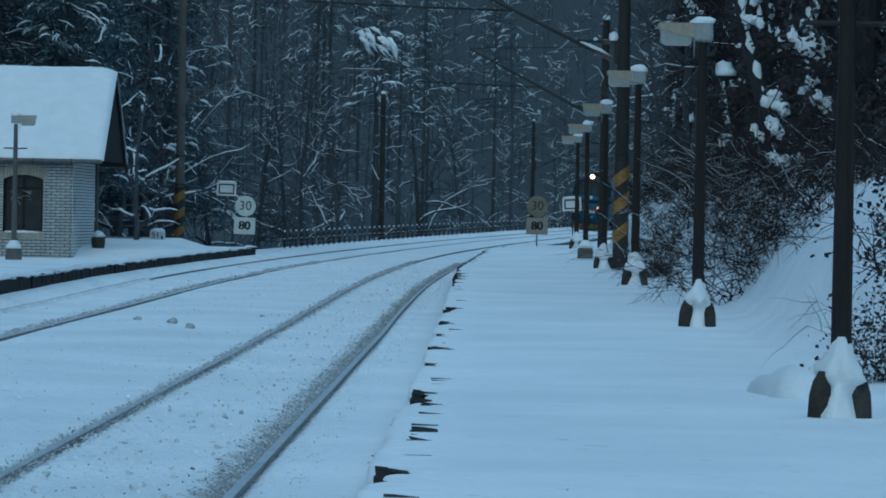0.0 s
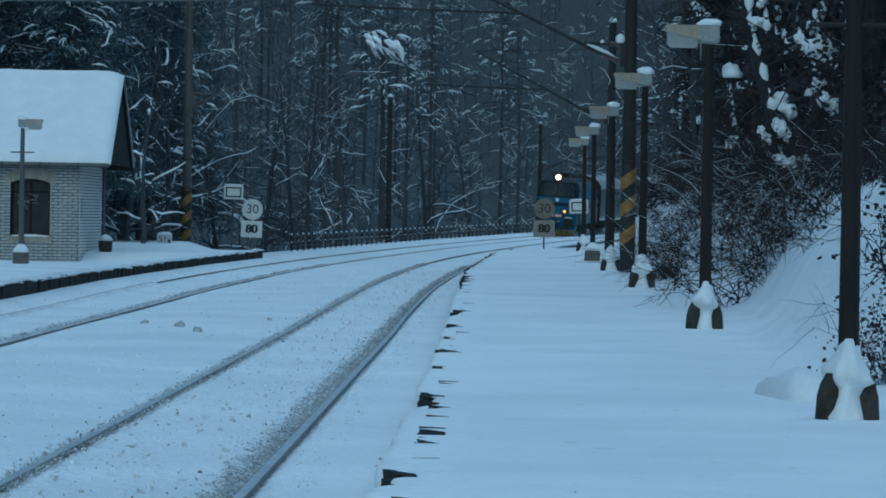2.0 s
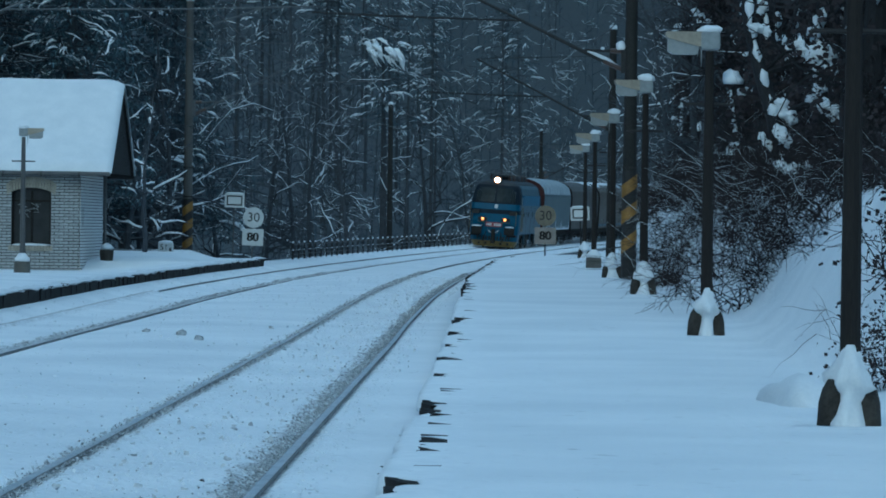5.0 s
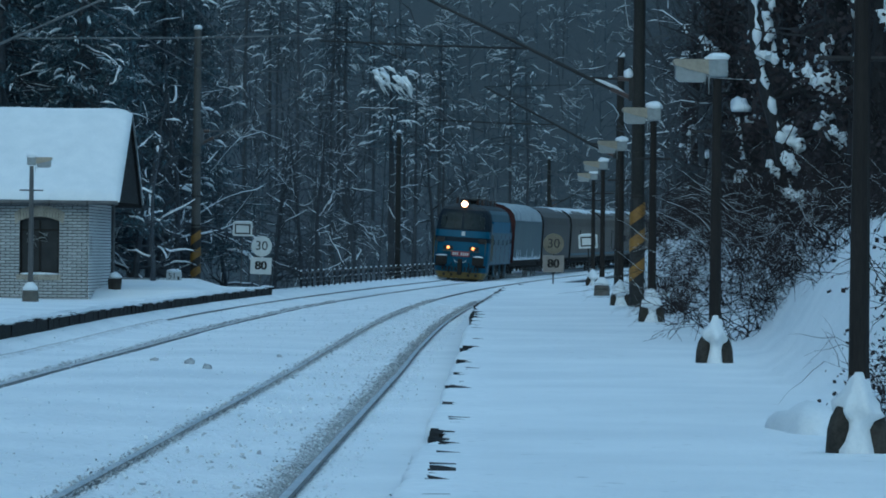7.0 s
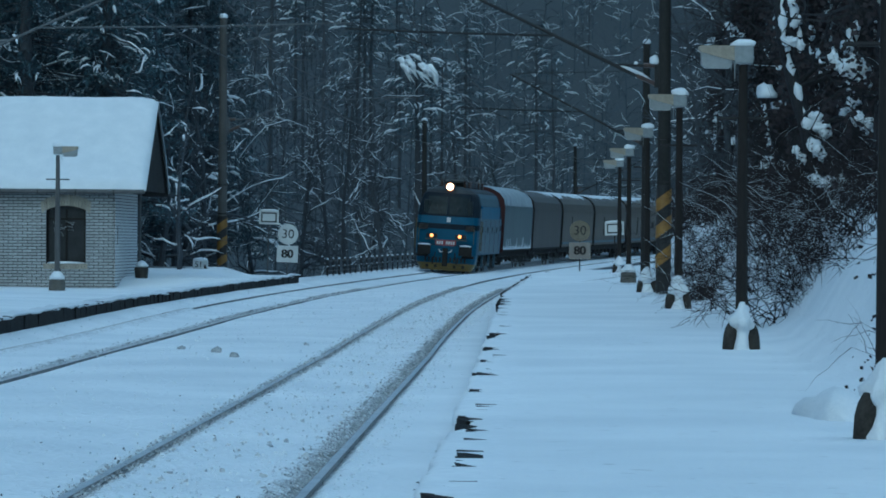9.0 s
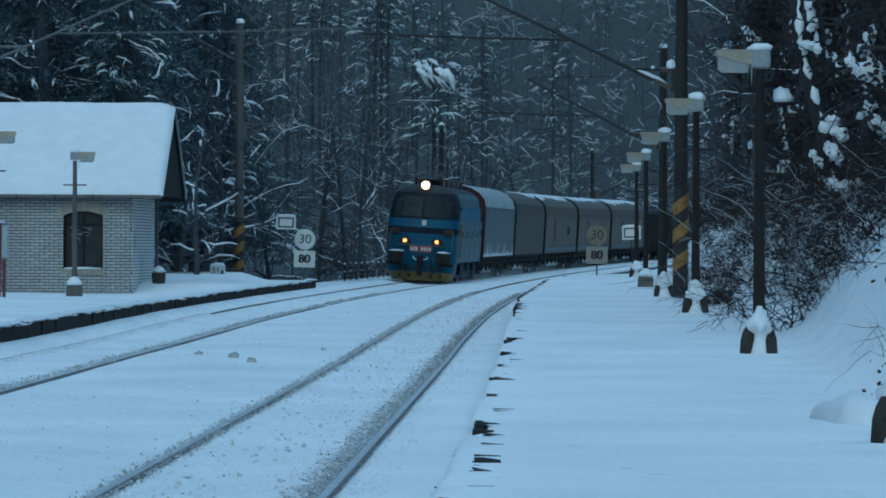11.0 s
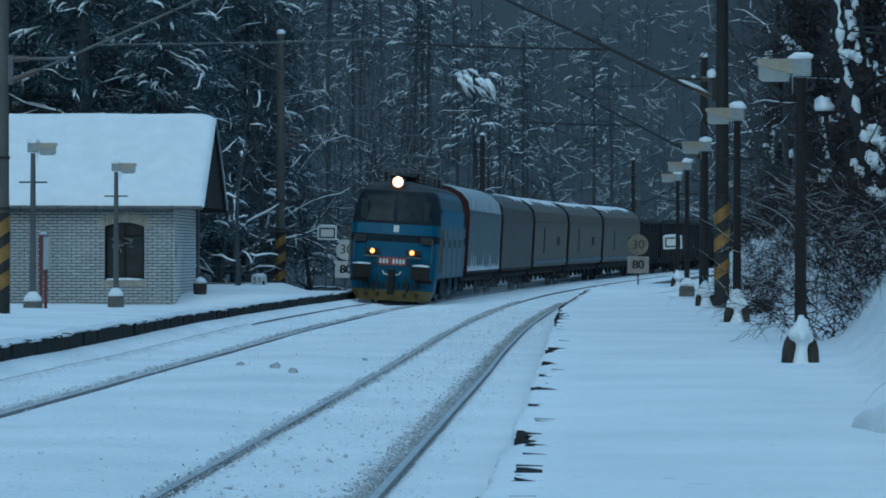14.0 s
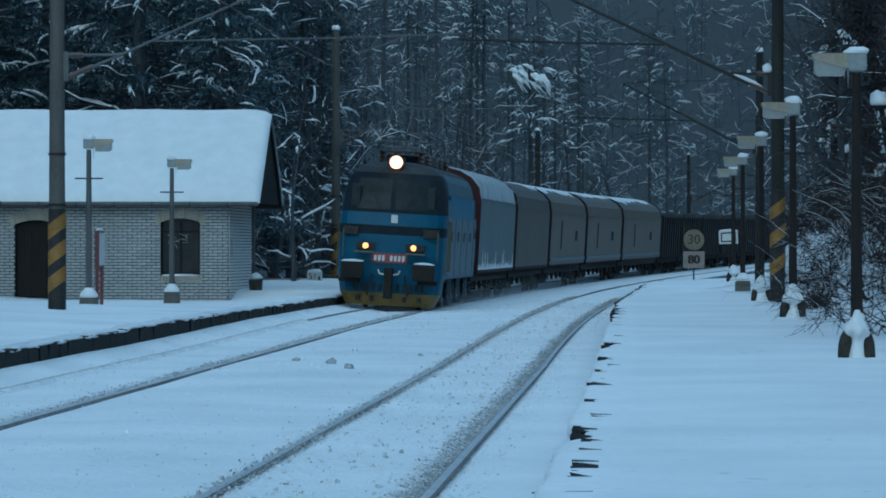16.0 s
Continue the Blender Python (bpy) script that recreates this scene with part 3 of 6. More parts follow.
# ---- platform lamps ----
def platform_lamp(at, flip, foot_two, label, post_mat):
    lamp = thing("platform_lamp", label, "street lamp", at, "platform lamps")
    H = 3.9 if foot_two or flip > 0 else 4.05
    part("post", tubed([(0, 0, 0.0), (0, 0, 2.0), (0, 0, H - 0.12)], [0.085, 0.075, 0.06], 10), post_mat, lamp)
    s = -flip
    sec = []
    for x, zb in ((0.1, -0.06), (0.16, -0.06), (0.4, 0.0), (0.57, 0.05), (0.59, 0.075)):
        zt = 0.135 if x < 0.58 else 0.12
        sec.append([(s * x, -0.11, zb), (s * x, 0.11, zb), (s * x, 0.1, zt), (s * x, -0.1, zt)])
    head = part("lamp_head", loft(sec), LAMP_CREAM, lamp, "cream plastic lamp head")
    head.location = (0, 0, H)
    part("control_box", boxed(-0.13, 0.13, -0.12, 0.12, -0.1, 0.14, bevel=0.03), LAMP_GREY, head, "pale grey box")
    part("bowl", loft([[(s * x, -w, -0.065 + 0.125 * (x - 0.15) / 0.42), (s * x, w, -0.065 + 0.125 * (x - 0.15) / 0.42), (s * x, w * 0.85, zb), (s * x, -w * 0.85, zb)] for x, w, zb in ((0.15, 0.085, -0.11), (0.19, 0.095, -0.165), (0.5, 0.095, -0.165), (0.56, 0.085, -0.12))]), LAMP_BOWL, head, "milky diffuser bowl")
    cap = part("snow_cap", lump_mesh(0.16, 0.14, 0.07 if at.translation.y < 70 else 0.1, at.translation.y, 0.25, 3), SNOW, head, "cap of snow", True)
    cap.location = (0.0, 0, 0.155)
    for x, l in ((0.12, 0.24), (0.17, 0.1), (0.33, 0.05)):
        part("icicle", tubed([(s * x, -0.08, -0.09), (s * x, -0.08, -0.1 - l)], [0.011, 0.002], 5), LAMP_BOWL, head)
    part("crossbar", tubed([(-0.34, 0, H - 0.82), (0.34, 0, H - 0.82)], 0.022, 6), IRON, lamp)
    if foot_two:
        for sx in (-1, 1):
            secs = []
            for z, w in ((-0.25, 0.105), (0.2, 0.1), (0.3, 0.085), (0.38, 0.05)):
                c = sx * (0.165 - 0.045 * max(0, z) / 0.38)
                secs.append([(c + w * math.cos(a), w * 1.2 * math.sin(a), z) for a in np.linspace(0, math.tau, 10, endpoint=False)])
            part("concrete_stub", loft(secs), CONCRETE_DARK, lamp, smooth=True)
        bm = lathe([(0.2, -0.1), (0.15, 0.04), (0.1, 0.2), (0.115, 0.27), (0.18, 0.31), (0.195, 0.35), (0.17, 0.42), (0.125, 0.5), (0.085, 0.57), (0.05, 0.65)], 28)
        for v in bm.verts:
            k = (1 if at.translation.y < 70 else 1.12) + 0.55 * noise.noise(v.co * 8 + Vector((at.translation.y, 0, 0))) + 0.25 * noise.noise(v.co * 21 + Vector((at.translation.y, 0, 0)))
            v.co.x, v.co.y = v.co.x * k * 0.9, v.co.y * k * 1.3
        part("foot_snow", bm, SNOW, lamp, "snow heaped on the foot", True)
    else:
        secs = [[(w * math.cos(a), w * math.sin(a), z) for a in np.linspace(0, math.tau, 12, endpoint=False)] for z, w in ((-0.25, 0.25), (0.3, 0.23), (0.36, 0.19))]
        part("concrete_foot", loft(secs), CONCRETE, lamp, smooth=False)
        bm = lathe([(0.215, 0.34), (0.22, 0.42), (0.17, 0.48), (0.12, 0.54), (0.08, 0.58)], 12)
        part("foot_snow", bm, SNOW, lamp, "cone of snow", True)
    return lamp


CONCRETE_DARK = surface("dark_wet_concrete", (0.02, 0.018, 0.016), (0.055, 0.05, 0.042), 5, 40, 0.9, bump=0.5, spread=0.15)
LAMP_D = [32.3, 55.2, 78.2, 101.8, 124.5, 148.5]
for i, d in enumerate(LAMP_D):
    platform_lamp(Matrix.Translation(place((4.98, 5.0, 5.03, 5.13, 4.97, 4.6)[i], d, 0.02)), 1, True if i < 4 else i == 5, "tarred platform lamp with a snow-capped cream head", TAR_WOOD)
for x, d in ((-8.6, 101.5), (-7.85, 121.0)):
    u = x - near_mid(d)
    platform_lamp(Matrix.Translation(place(u, d, 0.02)), -1, False, "grey platform lamp on a round concrete foot", GREY_PAINT)


# ---- catenary masts ----
def mast(u, d, side, label, tall=9.4, stripes=(0.5, 1.2, 1.9), arm=True, mat=None, zbase=None, arm_mat=None, lift=0.0, far=1.0, joint=(2.35, 6.08)):
    """side: the way to the track, -1 to the left."""
    at = Matrix.Translation(place(u, d, 0.22)) @ Matrix.Rotation(-heading(d), 4, "Z")
    if zbase is not None:
        at.translation.z = zbase
    m = thing("catenary_mast", label, "mast", at, "catenary masts")
    mat = mat or TAR_WOOD
    if stripes:
        part("lower_post", tubed([(0, 0, -0.3), (0, 0, stripes[-1] + 0.36)], [0.185, 0.18], 14), BLACK, m, "lower post in black")
        for mid in stripes:
            z0 = mid - 0.15
            bm = bmesh.new()
            n = 20
            lo, hi = [], []
            for i in range(n + 1):
                a = math.tau * i / n
                tilt = 0.14 * math.cos(a)
                lo.append(bm.verts.new((0.189 * math.cos(a), 0.189 * math.sin(a), z0 + tilt)))
                hi.append(bm.verts.new((0.188 * math.cos(a), 0.188 * math.sin(a), z0 + 0.31 + tilt)))
            for i in range(n):
                bm.faces.new((lo[i], lo[i + 1], hi[i + 1], hi[i]))
            part("hazard_stripe", bm, YELLOW, m, "worn yellow warning stripe", True)
        part("upper_post", tubed([(0, 0, stripes[-1] + 0.362), (0, 0, tall)], [0.165, 0.125], 14), mat, m)
        for z in (stripes[-1] + 0.42, stripes[-1] + 1.45):
            part("band", tubed([(0, 0, z), (0, 0, z + 0.05)], 0.185, 12), IRON, m)
    else:
        part("post", tubed([(0, 0, -0.5), (0, 0, tall)], [0.18, 0.125], 12), mat, m)
    cap = part("snow_cap", lump_mesh(0.15, 0.15, 0.14, d, 0.3), SNOW, m, "cap of snow", True)
    cap.location = (0, 0, tall + 0.03)
    if arm:
        am = arm_mat or BLACK
        k = 0.65 if arm_mat else 1.0

        def at(x, z):
            return (side * x * far, 0, z + lift)

        part("stay", tubed([at(0.12, 5.38), at(1.12, 5.4)], 0.035, 6), am, m)
        part("cantilever", tubed([at(0.15, 4.92), at(1.1, 5.4), at(2.5, 6.15), at(5.0, 7.45)], [0.048 * k, 0.045 * k, 0.04 * k, 0.035 * k], 7), am, m, "slanting cantilever tube")
        part("top_stay", tubed([at(0.1, 7.6), at(5.0, 7.46)], 0.014, 5), am, m)
        part("steady_tube", tubed([at(*joint), at(4.6, joint[1] + 0.05), at(6.9, joint[1] + 0.14)], 0.028 * k, 6), am, m)
        part("registration_arm", tubed([at(5.95, joint[1] + 0.1), at(5.5, joint[1] - 0.1), at(5.0, joint[1] - 0.3)], 0.015, 5), am, m)
        for a, b in ((at(0.2, 4.95), at(0.6, 5.15)), (at(0.2, 5.385), at(0.45, 5.39))):
            part("insulator", tubed([a, b], 0.06, 8), BARK_GLAZE, m, "brown glazed insulator")
        part("bracket", boxed(*sorted((side * 0.1, side * 0.24)), -0.06, 0.06, 4.86 + lift, 5.46 + lift), am, m)
        if lift:
            bm = tubed([at(0.3, 5.05), at(0.5, 5.17), at(0.75, 5.29), at(1.05, 5.43)], [0.015, 0.05, 0.045, 0.015], 8)
            part("arm_snow", bm, SNOW, m, smooth=True)
            cap = part("arm_snow", lump_mesh(0.12, 0.12, 0.16, d + 2, 0.3), SNOW, m, smooth=True)
            cap.location = at(0.22, 5.47)
            knob = part("arm_snow", lump_mesh(0.055, 0.055, 0.055, d + 4, 0.3), SNOW, m, smooth=True)
            knob.location = at(0.62, 5.43)
    return m


BARK_GLAZE = surface("brown_glaze", (0.035, 0.02, 0.014), (0.07, 0.04, 0.028), 4, 30, 0.3, bump=0.05)
DARK_MAST = surface("dark_concrete_mast", (0.012, 0.012, 0.0115), (0.03, 0.029, 0.027), 3, 40, 0.85, bump=0.4, stretch=(1, 1, 0.3))
GREY_MAST = surface("grey_steel_mast", (0.05, 0.048, 0.044), (0.095, 0.09, 0.083), 3, 40, 0.8, bump=0.3, stretch=(1, 1, 0.3))
ARM_GREY = surface("frosted_arm", (0.05, 0.053, 0.056), (0.12, 0.126, 0.13), 3, 30, 0.7, bump=0.2)
mast(5.45, 99, -1, "dark catenary mast with worn yellow warning stripes", 10.5, (1.1, 1.8, 2.42), mat=DARK_MAST, lift=0.24, far=1.1)
mast(5.5, 153, -1, "dark catenary mast among the lamp posts", 8.6, (), mat=DARK_MAST)
mast(-GAP - 4.95, 85, 1, "grey catenary mast with yellow and black stripes on the platform", 10.5, (0.82, 1.36, 1.9), mat=GREY_MAST, far=1.2, joint=(1.6, 5.67), arm_mat=ARM_GREY)
mast(-GAP - 4.85, 149, 1, "grey catenary mast with stripes behind the platform's end", 9.0, (0.35, 0.97, 1.58), mat=GREY_MAST, zbase=0.55, arm_mat=ARM_GREY)
mast(-GAP - 4.9, 235, 1, "dark catenary mast at the edge of the wood", 8.5, stripes=(), arm=False, mat=DARK_MAST)
mast(-GAP - 4.9, 320, 1, "dark catenary mast at the bend", 8.6, stripes=(), arm=True, mat=DARK_MAST)


def wire(name, label, pts, r=0.012):
    tagged(part(name, tubed(pts, r, 5), IRON), label, "wire", "overhead wires")


def overhead(mid, stations, zs):
    top, low = [], []
    for (a, b) in zip(stations, stations[1:]):
        for k in range(9):
            t = k / 8
            d = a + (b - a) * t
            sag = 4 * t * (1 - t)
            # straight between supports, as wires hang
            x = (near_mid(a) + mid) * (1 - t) + (near_mid(b) + mid) * t
            top.append((x, d, zs + 1.7 + rise(d) - 1.0 * sag))
            low.append((x, d, zs + rise(d)))
            if 0 < k < 8:
                wire("dropper", "thin dropper between the overhead wires", [top[-1], low[-1]], 0.004)
    wire("messenger_wire", "dark sagging messenger wire over the track", top, 0.016)
    wire("contact_wire", "dark contact wire over the track", low, 0.013)


overhead(0.0, [20, 99, 153, 236, 320, 400], 5.75)
overhead(-GAP, [20, 85, 149, 235, 320, 400], 5.75)


# ---- signs ----
def sign_post(x, d, zfoot, ztop, parent):
    part("post", tubed([(0, 0, -0.4), (0, 0, ztop)], 0.026, 8), GREY_PAINT if x < 5 else IRON, parent)


def disc(r, thick, mat, parent, z, name, label):
    bm = lathe([(r * 0.97, 0), (r, 0.004), (r, thick - 0.004), (r * 0.97, thick)], 36)
    ob = part(name, bm, mat, parent, label)
    ob.matrix_basis = Matrix.Translation((0, -0.03, z)) @ FACE
    return ob


def speed_sign(x, d, zfoot, zdisc, r, disc_mat, board_mat, tilt, label):
    s = thing("speed_sign", label, "sign", Matrix.Translation((x, d, zfoot)) @ Matrix.Rotation(radians(tilt), 4, "Y"), "speed signs")
    z = zdisc - zfoot
    sign_post(x, d, zfoot, z + r * 0.8, s)
    plate = disc(r, 0.02, disc_mat, s, z, "disc", "round plate")
    letters("30", r * 1.25, BLACK, s, Matrix.Translation((0, -0.054, z)) @ FACE)
    w, h = r * 1.03, r * 0.8
    board = part("board", boxed(-w, w, -0.05, -0.03, z - r * 1.12 - 2 * h, z - r * 1.1, bevel=0.004), board_mat, s, "rectangular plate")
    for dx in (-0.018, -0.006, 0.006, 0.018):
        letters("80", r * 1.15, BLACK, s, Matrix.Translation((dx, -0.054, z - r * 1.12 - h)) @ FACE)
    return s


speed_sign(-1.52, 150, 0.3, 1.86, 0.37, SIGN_WHITE, SIGN_WHITE, 1.5, "white round speed sign over a square plate")
speed_sign(9.48, 158, 0.62, 2.08, 0.395, SIGN_YELLOW, SIGN_PINK, 0, "faded yellow round speed sign over a pale plate")


def frame_sign(x, d, zfoot, zmid, w, h, tilt, label):
    s = thing("frame_sign", label, "sign", Matrix.Translation((x, d, zfoot)) @ Matrix.Rotation(radians(tilt), 4, "Y"), "frame signs")
    z = zmid - zfoot
    sign_post(x, d, zfoot, z, s)
    part("plate", boxed(-w, w, -0.05, -0.03, z - h, z + h, bevel=0.004), SIGN_WHITE, s)
    bm = bmesh.new()
    a, b, t = w * 0.8, h * 0.72, 0.05
    for c in ((-a, a, b - t, b), (-a, a, -b, -b + t), (-a, -a + t, -b + t, b - t), (a - t, a, -b + t, b - t)):
        box(bm, c[0], c[1], -0.056, -0.052, z + c[2], z + c[3])
    part("black_border", bm, BLACK, s)
    part("snow_cap", lump_mesh(w * 0.9, 0.04, 0.035, x, 0.3), SNOW, s, smooth=True).location = (0, -0.03, z + h + 0.01)


frame_sign(-2.2, 149.5, 0.45, 2.46, 0.35, 0.25, 1.2, "white rectangular sign with a black border")
frame_sign(10.62, 154.5, 0.5, 2.17, 0.35, 0.25, -2.5, "white framed sign on a leaning post")


def kilometre_stone():
    s = thing("kilometre_stone", "white kilometre stone with a snow cap", "marker stone", Matrix.Translation((-4.3, 140, 0.6)) @ Matrix.Rotation(radians(-4), 4, "Z"))
    part("stone", boxed(-0.25, 0.25, -0.12, 0.12, -0.2, 0.36, bevel=0.04), SIGN_WHITE, s)
    letters("51", 0.28, BLACK, s, Matrix.Translation((-0.05, -0.123, 0.21)) @ FACE)
    part("small_mark", boxed(0.13, 0.2, -0.124, -0.119, 0.08, 0.2), BLACK, s)
    part("snow_cap", lump_mesh(0.25, 0.15, 0.09, 2, 0.15), SNOW, s, smooth=True).location = (0, 0, 0.37)


kilometre_stone()


def grit_bin(x, d, z):
    s = thing("concrete_bin", "round concrete bin with a snow cap", "bin", Matrix.Translation((x, d, z)) @ Matrix.Scale(0.86, 4), "concrete bins")
    part("bin", lathe([(0.22, 0), (0.25, 0.3), (0.25, 0.42), (0.22, 0.44)], 14), CONCRETE_DARK, s)
    part("snow_cap", lump_mesh(0.24, 0.24, 0.17, 4, 0.4), SNOW, s, smooth=True).location = (0, 0, 0.5)


grit_bin(-5.8, 129.5, 0.4)


def notice_board():
    s = thing("notice_board", "dark red station notice board seen edge-on", "notice board", Matrix.Translation((-8.45, 102.8, 0.3)) @ Matrix.Rotation(radians(87.5), 4, "Z"))
    part("frame", boxed(-0.5, 0.5, -0.05, 0.05, 0.95, 1.85, bevel=0.01), RED_PAINT, s)
    part("notice", boxed(-0.45, 0.45, -0.072, -0.052, 1.0, 1.8), SIGN_WHITE, s, "white notice sheet")
    for x in (-0.45, 0.45):
        part("leg", boxed(x - 0.04, x + 0.04, -0.04, 0.04, -0.3, 0.948), RED_PAINT, s)
    part("snow_cap", lump_mesh(0.5, 0.07, 0.05, 7, 0.2), SNOW, s, smooth=True).location = (0, 0, 1.87)


RED_PAINT = surface("dark_red_paint", (0.06, 0.012, 0.014), (0.11, 0.025, 0.026), 4, 30, 0.5, bump=0.1)
notice_board()


# ---- the fence beyond the far track ----
def guard_fence():
    f = thing("guard_fence", "dark metal guard fence with snow on its posts", "fence")
    pts = [Vector((left_mid(d) - 3.5, d, height(-GAP - 3.5, d))) for d in np.arange(176, 352, 2.5)]
    post_mesh = caps = None
    for i, p in enumerate(pts):
        if post_mesh is None:
            post = part("post", boxed(-0.035, 0.035, -0.035, 0.035, -0.3, 0.7), IRON, f)
            cap = part("snow_cap", lump_mesh(0.055, 0.055, 0.06, 1, 0.3, 1), SNOW, f)
            mid = part("snow_knob", lump_mesh(0.04, 0.04, 0.04, 5, 0.3, 1), SNOW, f)
            post_mesh, caps, mids = post.data, cap.data, mid.data
        else:
            post, cap, mid = new("post", post_mesh), new("snow_cap", caps), new("snow_knob", mids)
            post.parent = cap.parent = mid.parent = f
        post.location, cap.location, mid.location = p, p + Vector((0, 0, 0.72)), p + Vector((0, -0.04, 0.4))
    for z in (0.39, 0.64):
        part("rail_bar", tubed([p + Vector((0, 0, z)) for p in pts], 0.022, 5), IRON, f)
    part("rail_bar", tubed([p + Vector((0, 0, 0.22)) for p in pts], 0.02, 4), IRON, f)


guard_fence()


# ---- the train ----
FIELD_BLUE = surface("loco_field_blue", (0.012, 0.085, 0.16), (0.022, 0.125, 0.22), 1.5, 20, 0.5, bump=0.05)
LOCO_BLUE = surface("loco_blue", (0.009, 0.05, 0.092), (0.017, 0.08, 0.14), 1.5, 25, 0.45, bump=0.08)
LOCO_NAVY = surface("loco_navy", (0.0066, 0.0099, 0.0154), (0.0132, 0.0198, 0.0286), 2, 25, 0.7, bump=0.08)
LOCO_GREY = surface("loco_grey", (0.0578, 0.0918, 0.1159), (0.09826, 0.1462, 0.1795), 1.5, 20, 0.5, bump=0.08)
LOCO_ROOF = surface("loco_roof", (0.018, 0.02, 0.022), (0.05, 0.053, 0.056), 2, 20, 0.7, bump=0.2)
LOCO_YELLOW = surface("loco_yellow", (0.084, 0.0595, 0.014), (0.154, 0.1085, 0.021), 2, 20, 0.5, bump=0.1)
PLATE_RED = surface("plate_red", (0.12, 0.018, 0.026), (0.2, 0.032, 0.04), 4, 30, 0.5, bump=0.05)
GLASS = surface("cab_glass", (0.012, 0.0165, 0.018), (0.027, 0.0345, 0.0375), 1.2, 6, 0.3, bump=0.0)
HEADLIGHT = surface("headlight_glow", (0.9, 0.8, 0.7), (1, 0.9, 0.8), 4, 20, 0.3, emit=((1.0, 0.75, 0.55), 60.0))
HALO = surface("headlight_flare_glow", (0.9, 0.6, 0.4), (1, 0.7, 0.5), 4, 20, 0.3, emit=((1.0, 0.3, 0.1), 3.0))
MARKER = surface("marker_glow", (0.9, 0.6, 0.3), (1, 0.7, 0.4), 4, 20, 0.3, emit=((1.0, 0.26, 0.04), 3.2))
UNDER = surface("underframe_grime", (0.0072, 0.0066, 0.006), (0.0216, 0.0192, 0.0168), 3, 30, 0.85, bump=0.3)
TYRE = surface("wheel_steel", (0.05, 0.045, 0.042), (0.12, 0.11, 0.1), 4, 40, 0.5, 0.7, bump=0.1)
TARP_BLUE = surface("tarp_blue_grey", (0.06375, 0.08925, 0.1003), (0.102, 0.1318, 0.1403), 0.9, 12, 0.6, bump=0.15, stretch=(1, 1, 0.35))
TARP_GREY = surface("tarp_grey", (0.04493, 0.0388, 0.03199), (0.07085, 0.0616, 0.05134), 0.9, 12, 0.65, bump=0.15, stretch=(1, 1, 0.35))
WALL_GREY = surface("wagon_taupe", (0.06798, 0.05538, 0.04075), (0.1065, 0.08814, 0.06521), 0.9, 12, 0.6, bump=0.1, stretch=(1, 1, 0.35))
OPEN_BROWN = surface("open_wagon_brown", (0.0104, 0.00975, 0.00975), (0.026, 0.0234, 0.02275), 1.2, 15, 0.8, bump=0.2)
END_RED = surface("wagon_end_red", (0.022, 0.006, 0.006), (0.045, 0.012, 0.011), 2, 20, 0.7, bump=0.1)
GLASS.node_tree.nodes["Principled BSDF"].inputs["Specular IOR Level"].default_value = 0.1
LOCO_NAVY.node_tree.nodes["Principled BSDF"].inputs["Specular IOR Level"].default_value = 0.15
for paint in (LOCO_BLUE, FIELD_BLUE, LOCO_GREY):
    paint.node_tree.nodes["Principled BSDF"].inputs["Specular IOR Level"].default_value = 0.2
PANTO_GREY = surface("pantograph_grey", (0.052, 0.0546, 0.0598), (0.13, 0.1378, 0.1456), 4, 30, 0.6, bump=0.1)
FROST = surface("thin_frost", (0.2, 0.23, 0.25), (0.42, 0.46, 0.48), 0.8, 8, 0.8, bump=0.3)
TRAIN = []  # (thing, length, wheel parts)


def plan_ring(half, front, back, z, corner, bulge=0.12):
    """A vehicle's outline in plan, with rounded corners and a bowed front."""
    pts = []
    for k in np.linspace(-1, 1, 9):
        pts.append((k * (half - corner), front + bulge * k * k, z))
    for a in (0.35, 0.7, 1.0):
        t = a * math.pi / 2
        pts.append((half - corner + corner * math.sin(t), front + bulge + corner * (1 - math.cos(t)), z))
    for a in (0.0, 0.3, 0.65):
        t = a * math.pi / 2
        pts.append((half - corner + corner * math.cos(t), back - corner + corner * math.sin(t), z))
    for k in np.linspace(1, -1, 5):
        pts.append((k * (half - corner), back, z))
    for a in (0.35, 0.7, 1.0):
        t = a * math.pi / 2
        pts.append((-half + corner - corner * math.sin(t), back - corner * (1 - math.cos(t)), z))
    for a in (0.0, 0.3, 0.65):
        t = a * math.pi / 2
        pts.append((-half + corner - corner * math.cos(t), front + bulge + corner - corner * math.sin(t), z))
    return pts


def wheelset(r, gauge=1.5):
    bm = bmesh.new()
    for s in (-1, 1):
        x = s * gauge / 2
        rings = []
        for px, pr in ((-0.065 * s, r + 0.03), (-0.03 * s, r + 0.028), (-0.028 * s, r), (0.065 * s, r - 0.004), (0.066 * s, r * 0.86), (0.03 * s, r * 0.8), (0.03 * s, r * 0.25), (0.09 * s, r * 0.22)):
            rings.append([bm.verts.new((x + px, pr * math.cos(a), pr * math.sin(a))) for a in np.linspace(0, math.tau, 24, endpoint=False)])
        for r0, r1 in zip(rings, rings[1:]):
            for k in range(24):
                bm.faces.new((r0[k], r0[(k + 1) % 24], r1[(k + 1) % 24], r1[k]))
        bm.faces.new(rings[0])
        bm.faces.new(rings[-1])
        for k in range(3):
            a = math.tau * k / 3
            tube(bm, [(x + 0.05 * s, r * 0.3 * math.cos(a), r * 0.3 * math.sin(a)), (x + 0.05 * s, r * 0.78 * math.cos(a), r * 0.78 * math.sin(a))], [0.03, 0.03], 5)
    tube(bm, [(-0.8, 0, 0), (0.8, 0, 0)], [0.08, 0.08], 8)
    bmesh.ops.recalc_face_normals(bm, faces=bm.faces)
    return bm


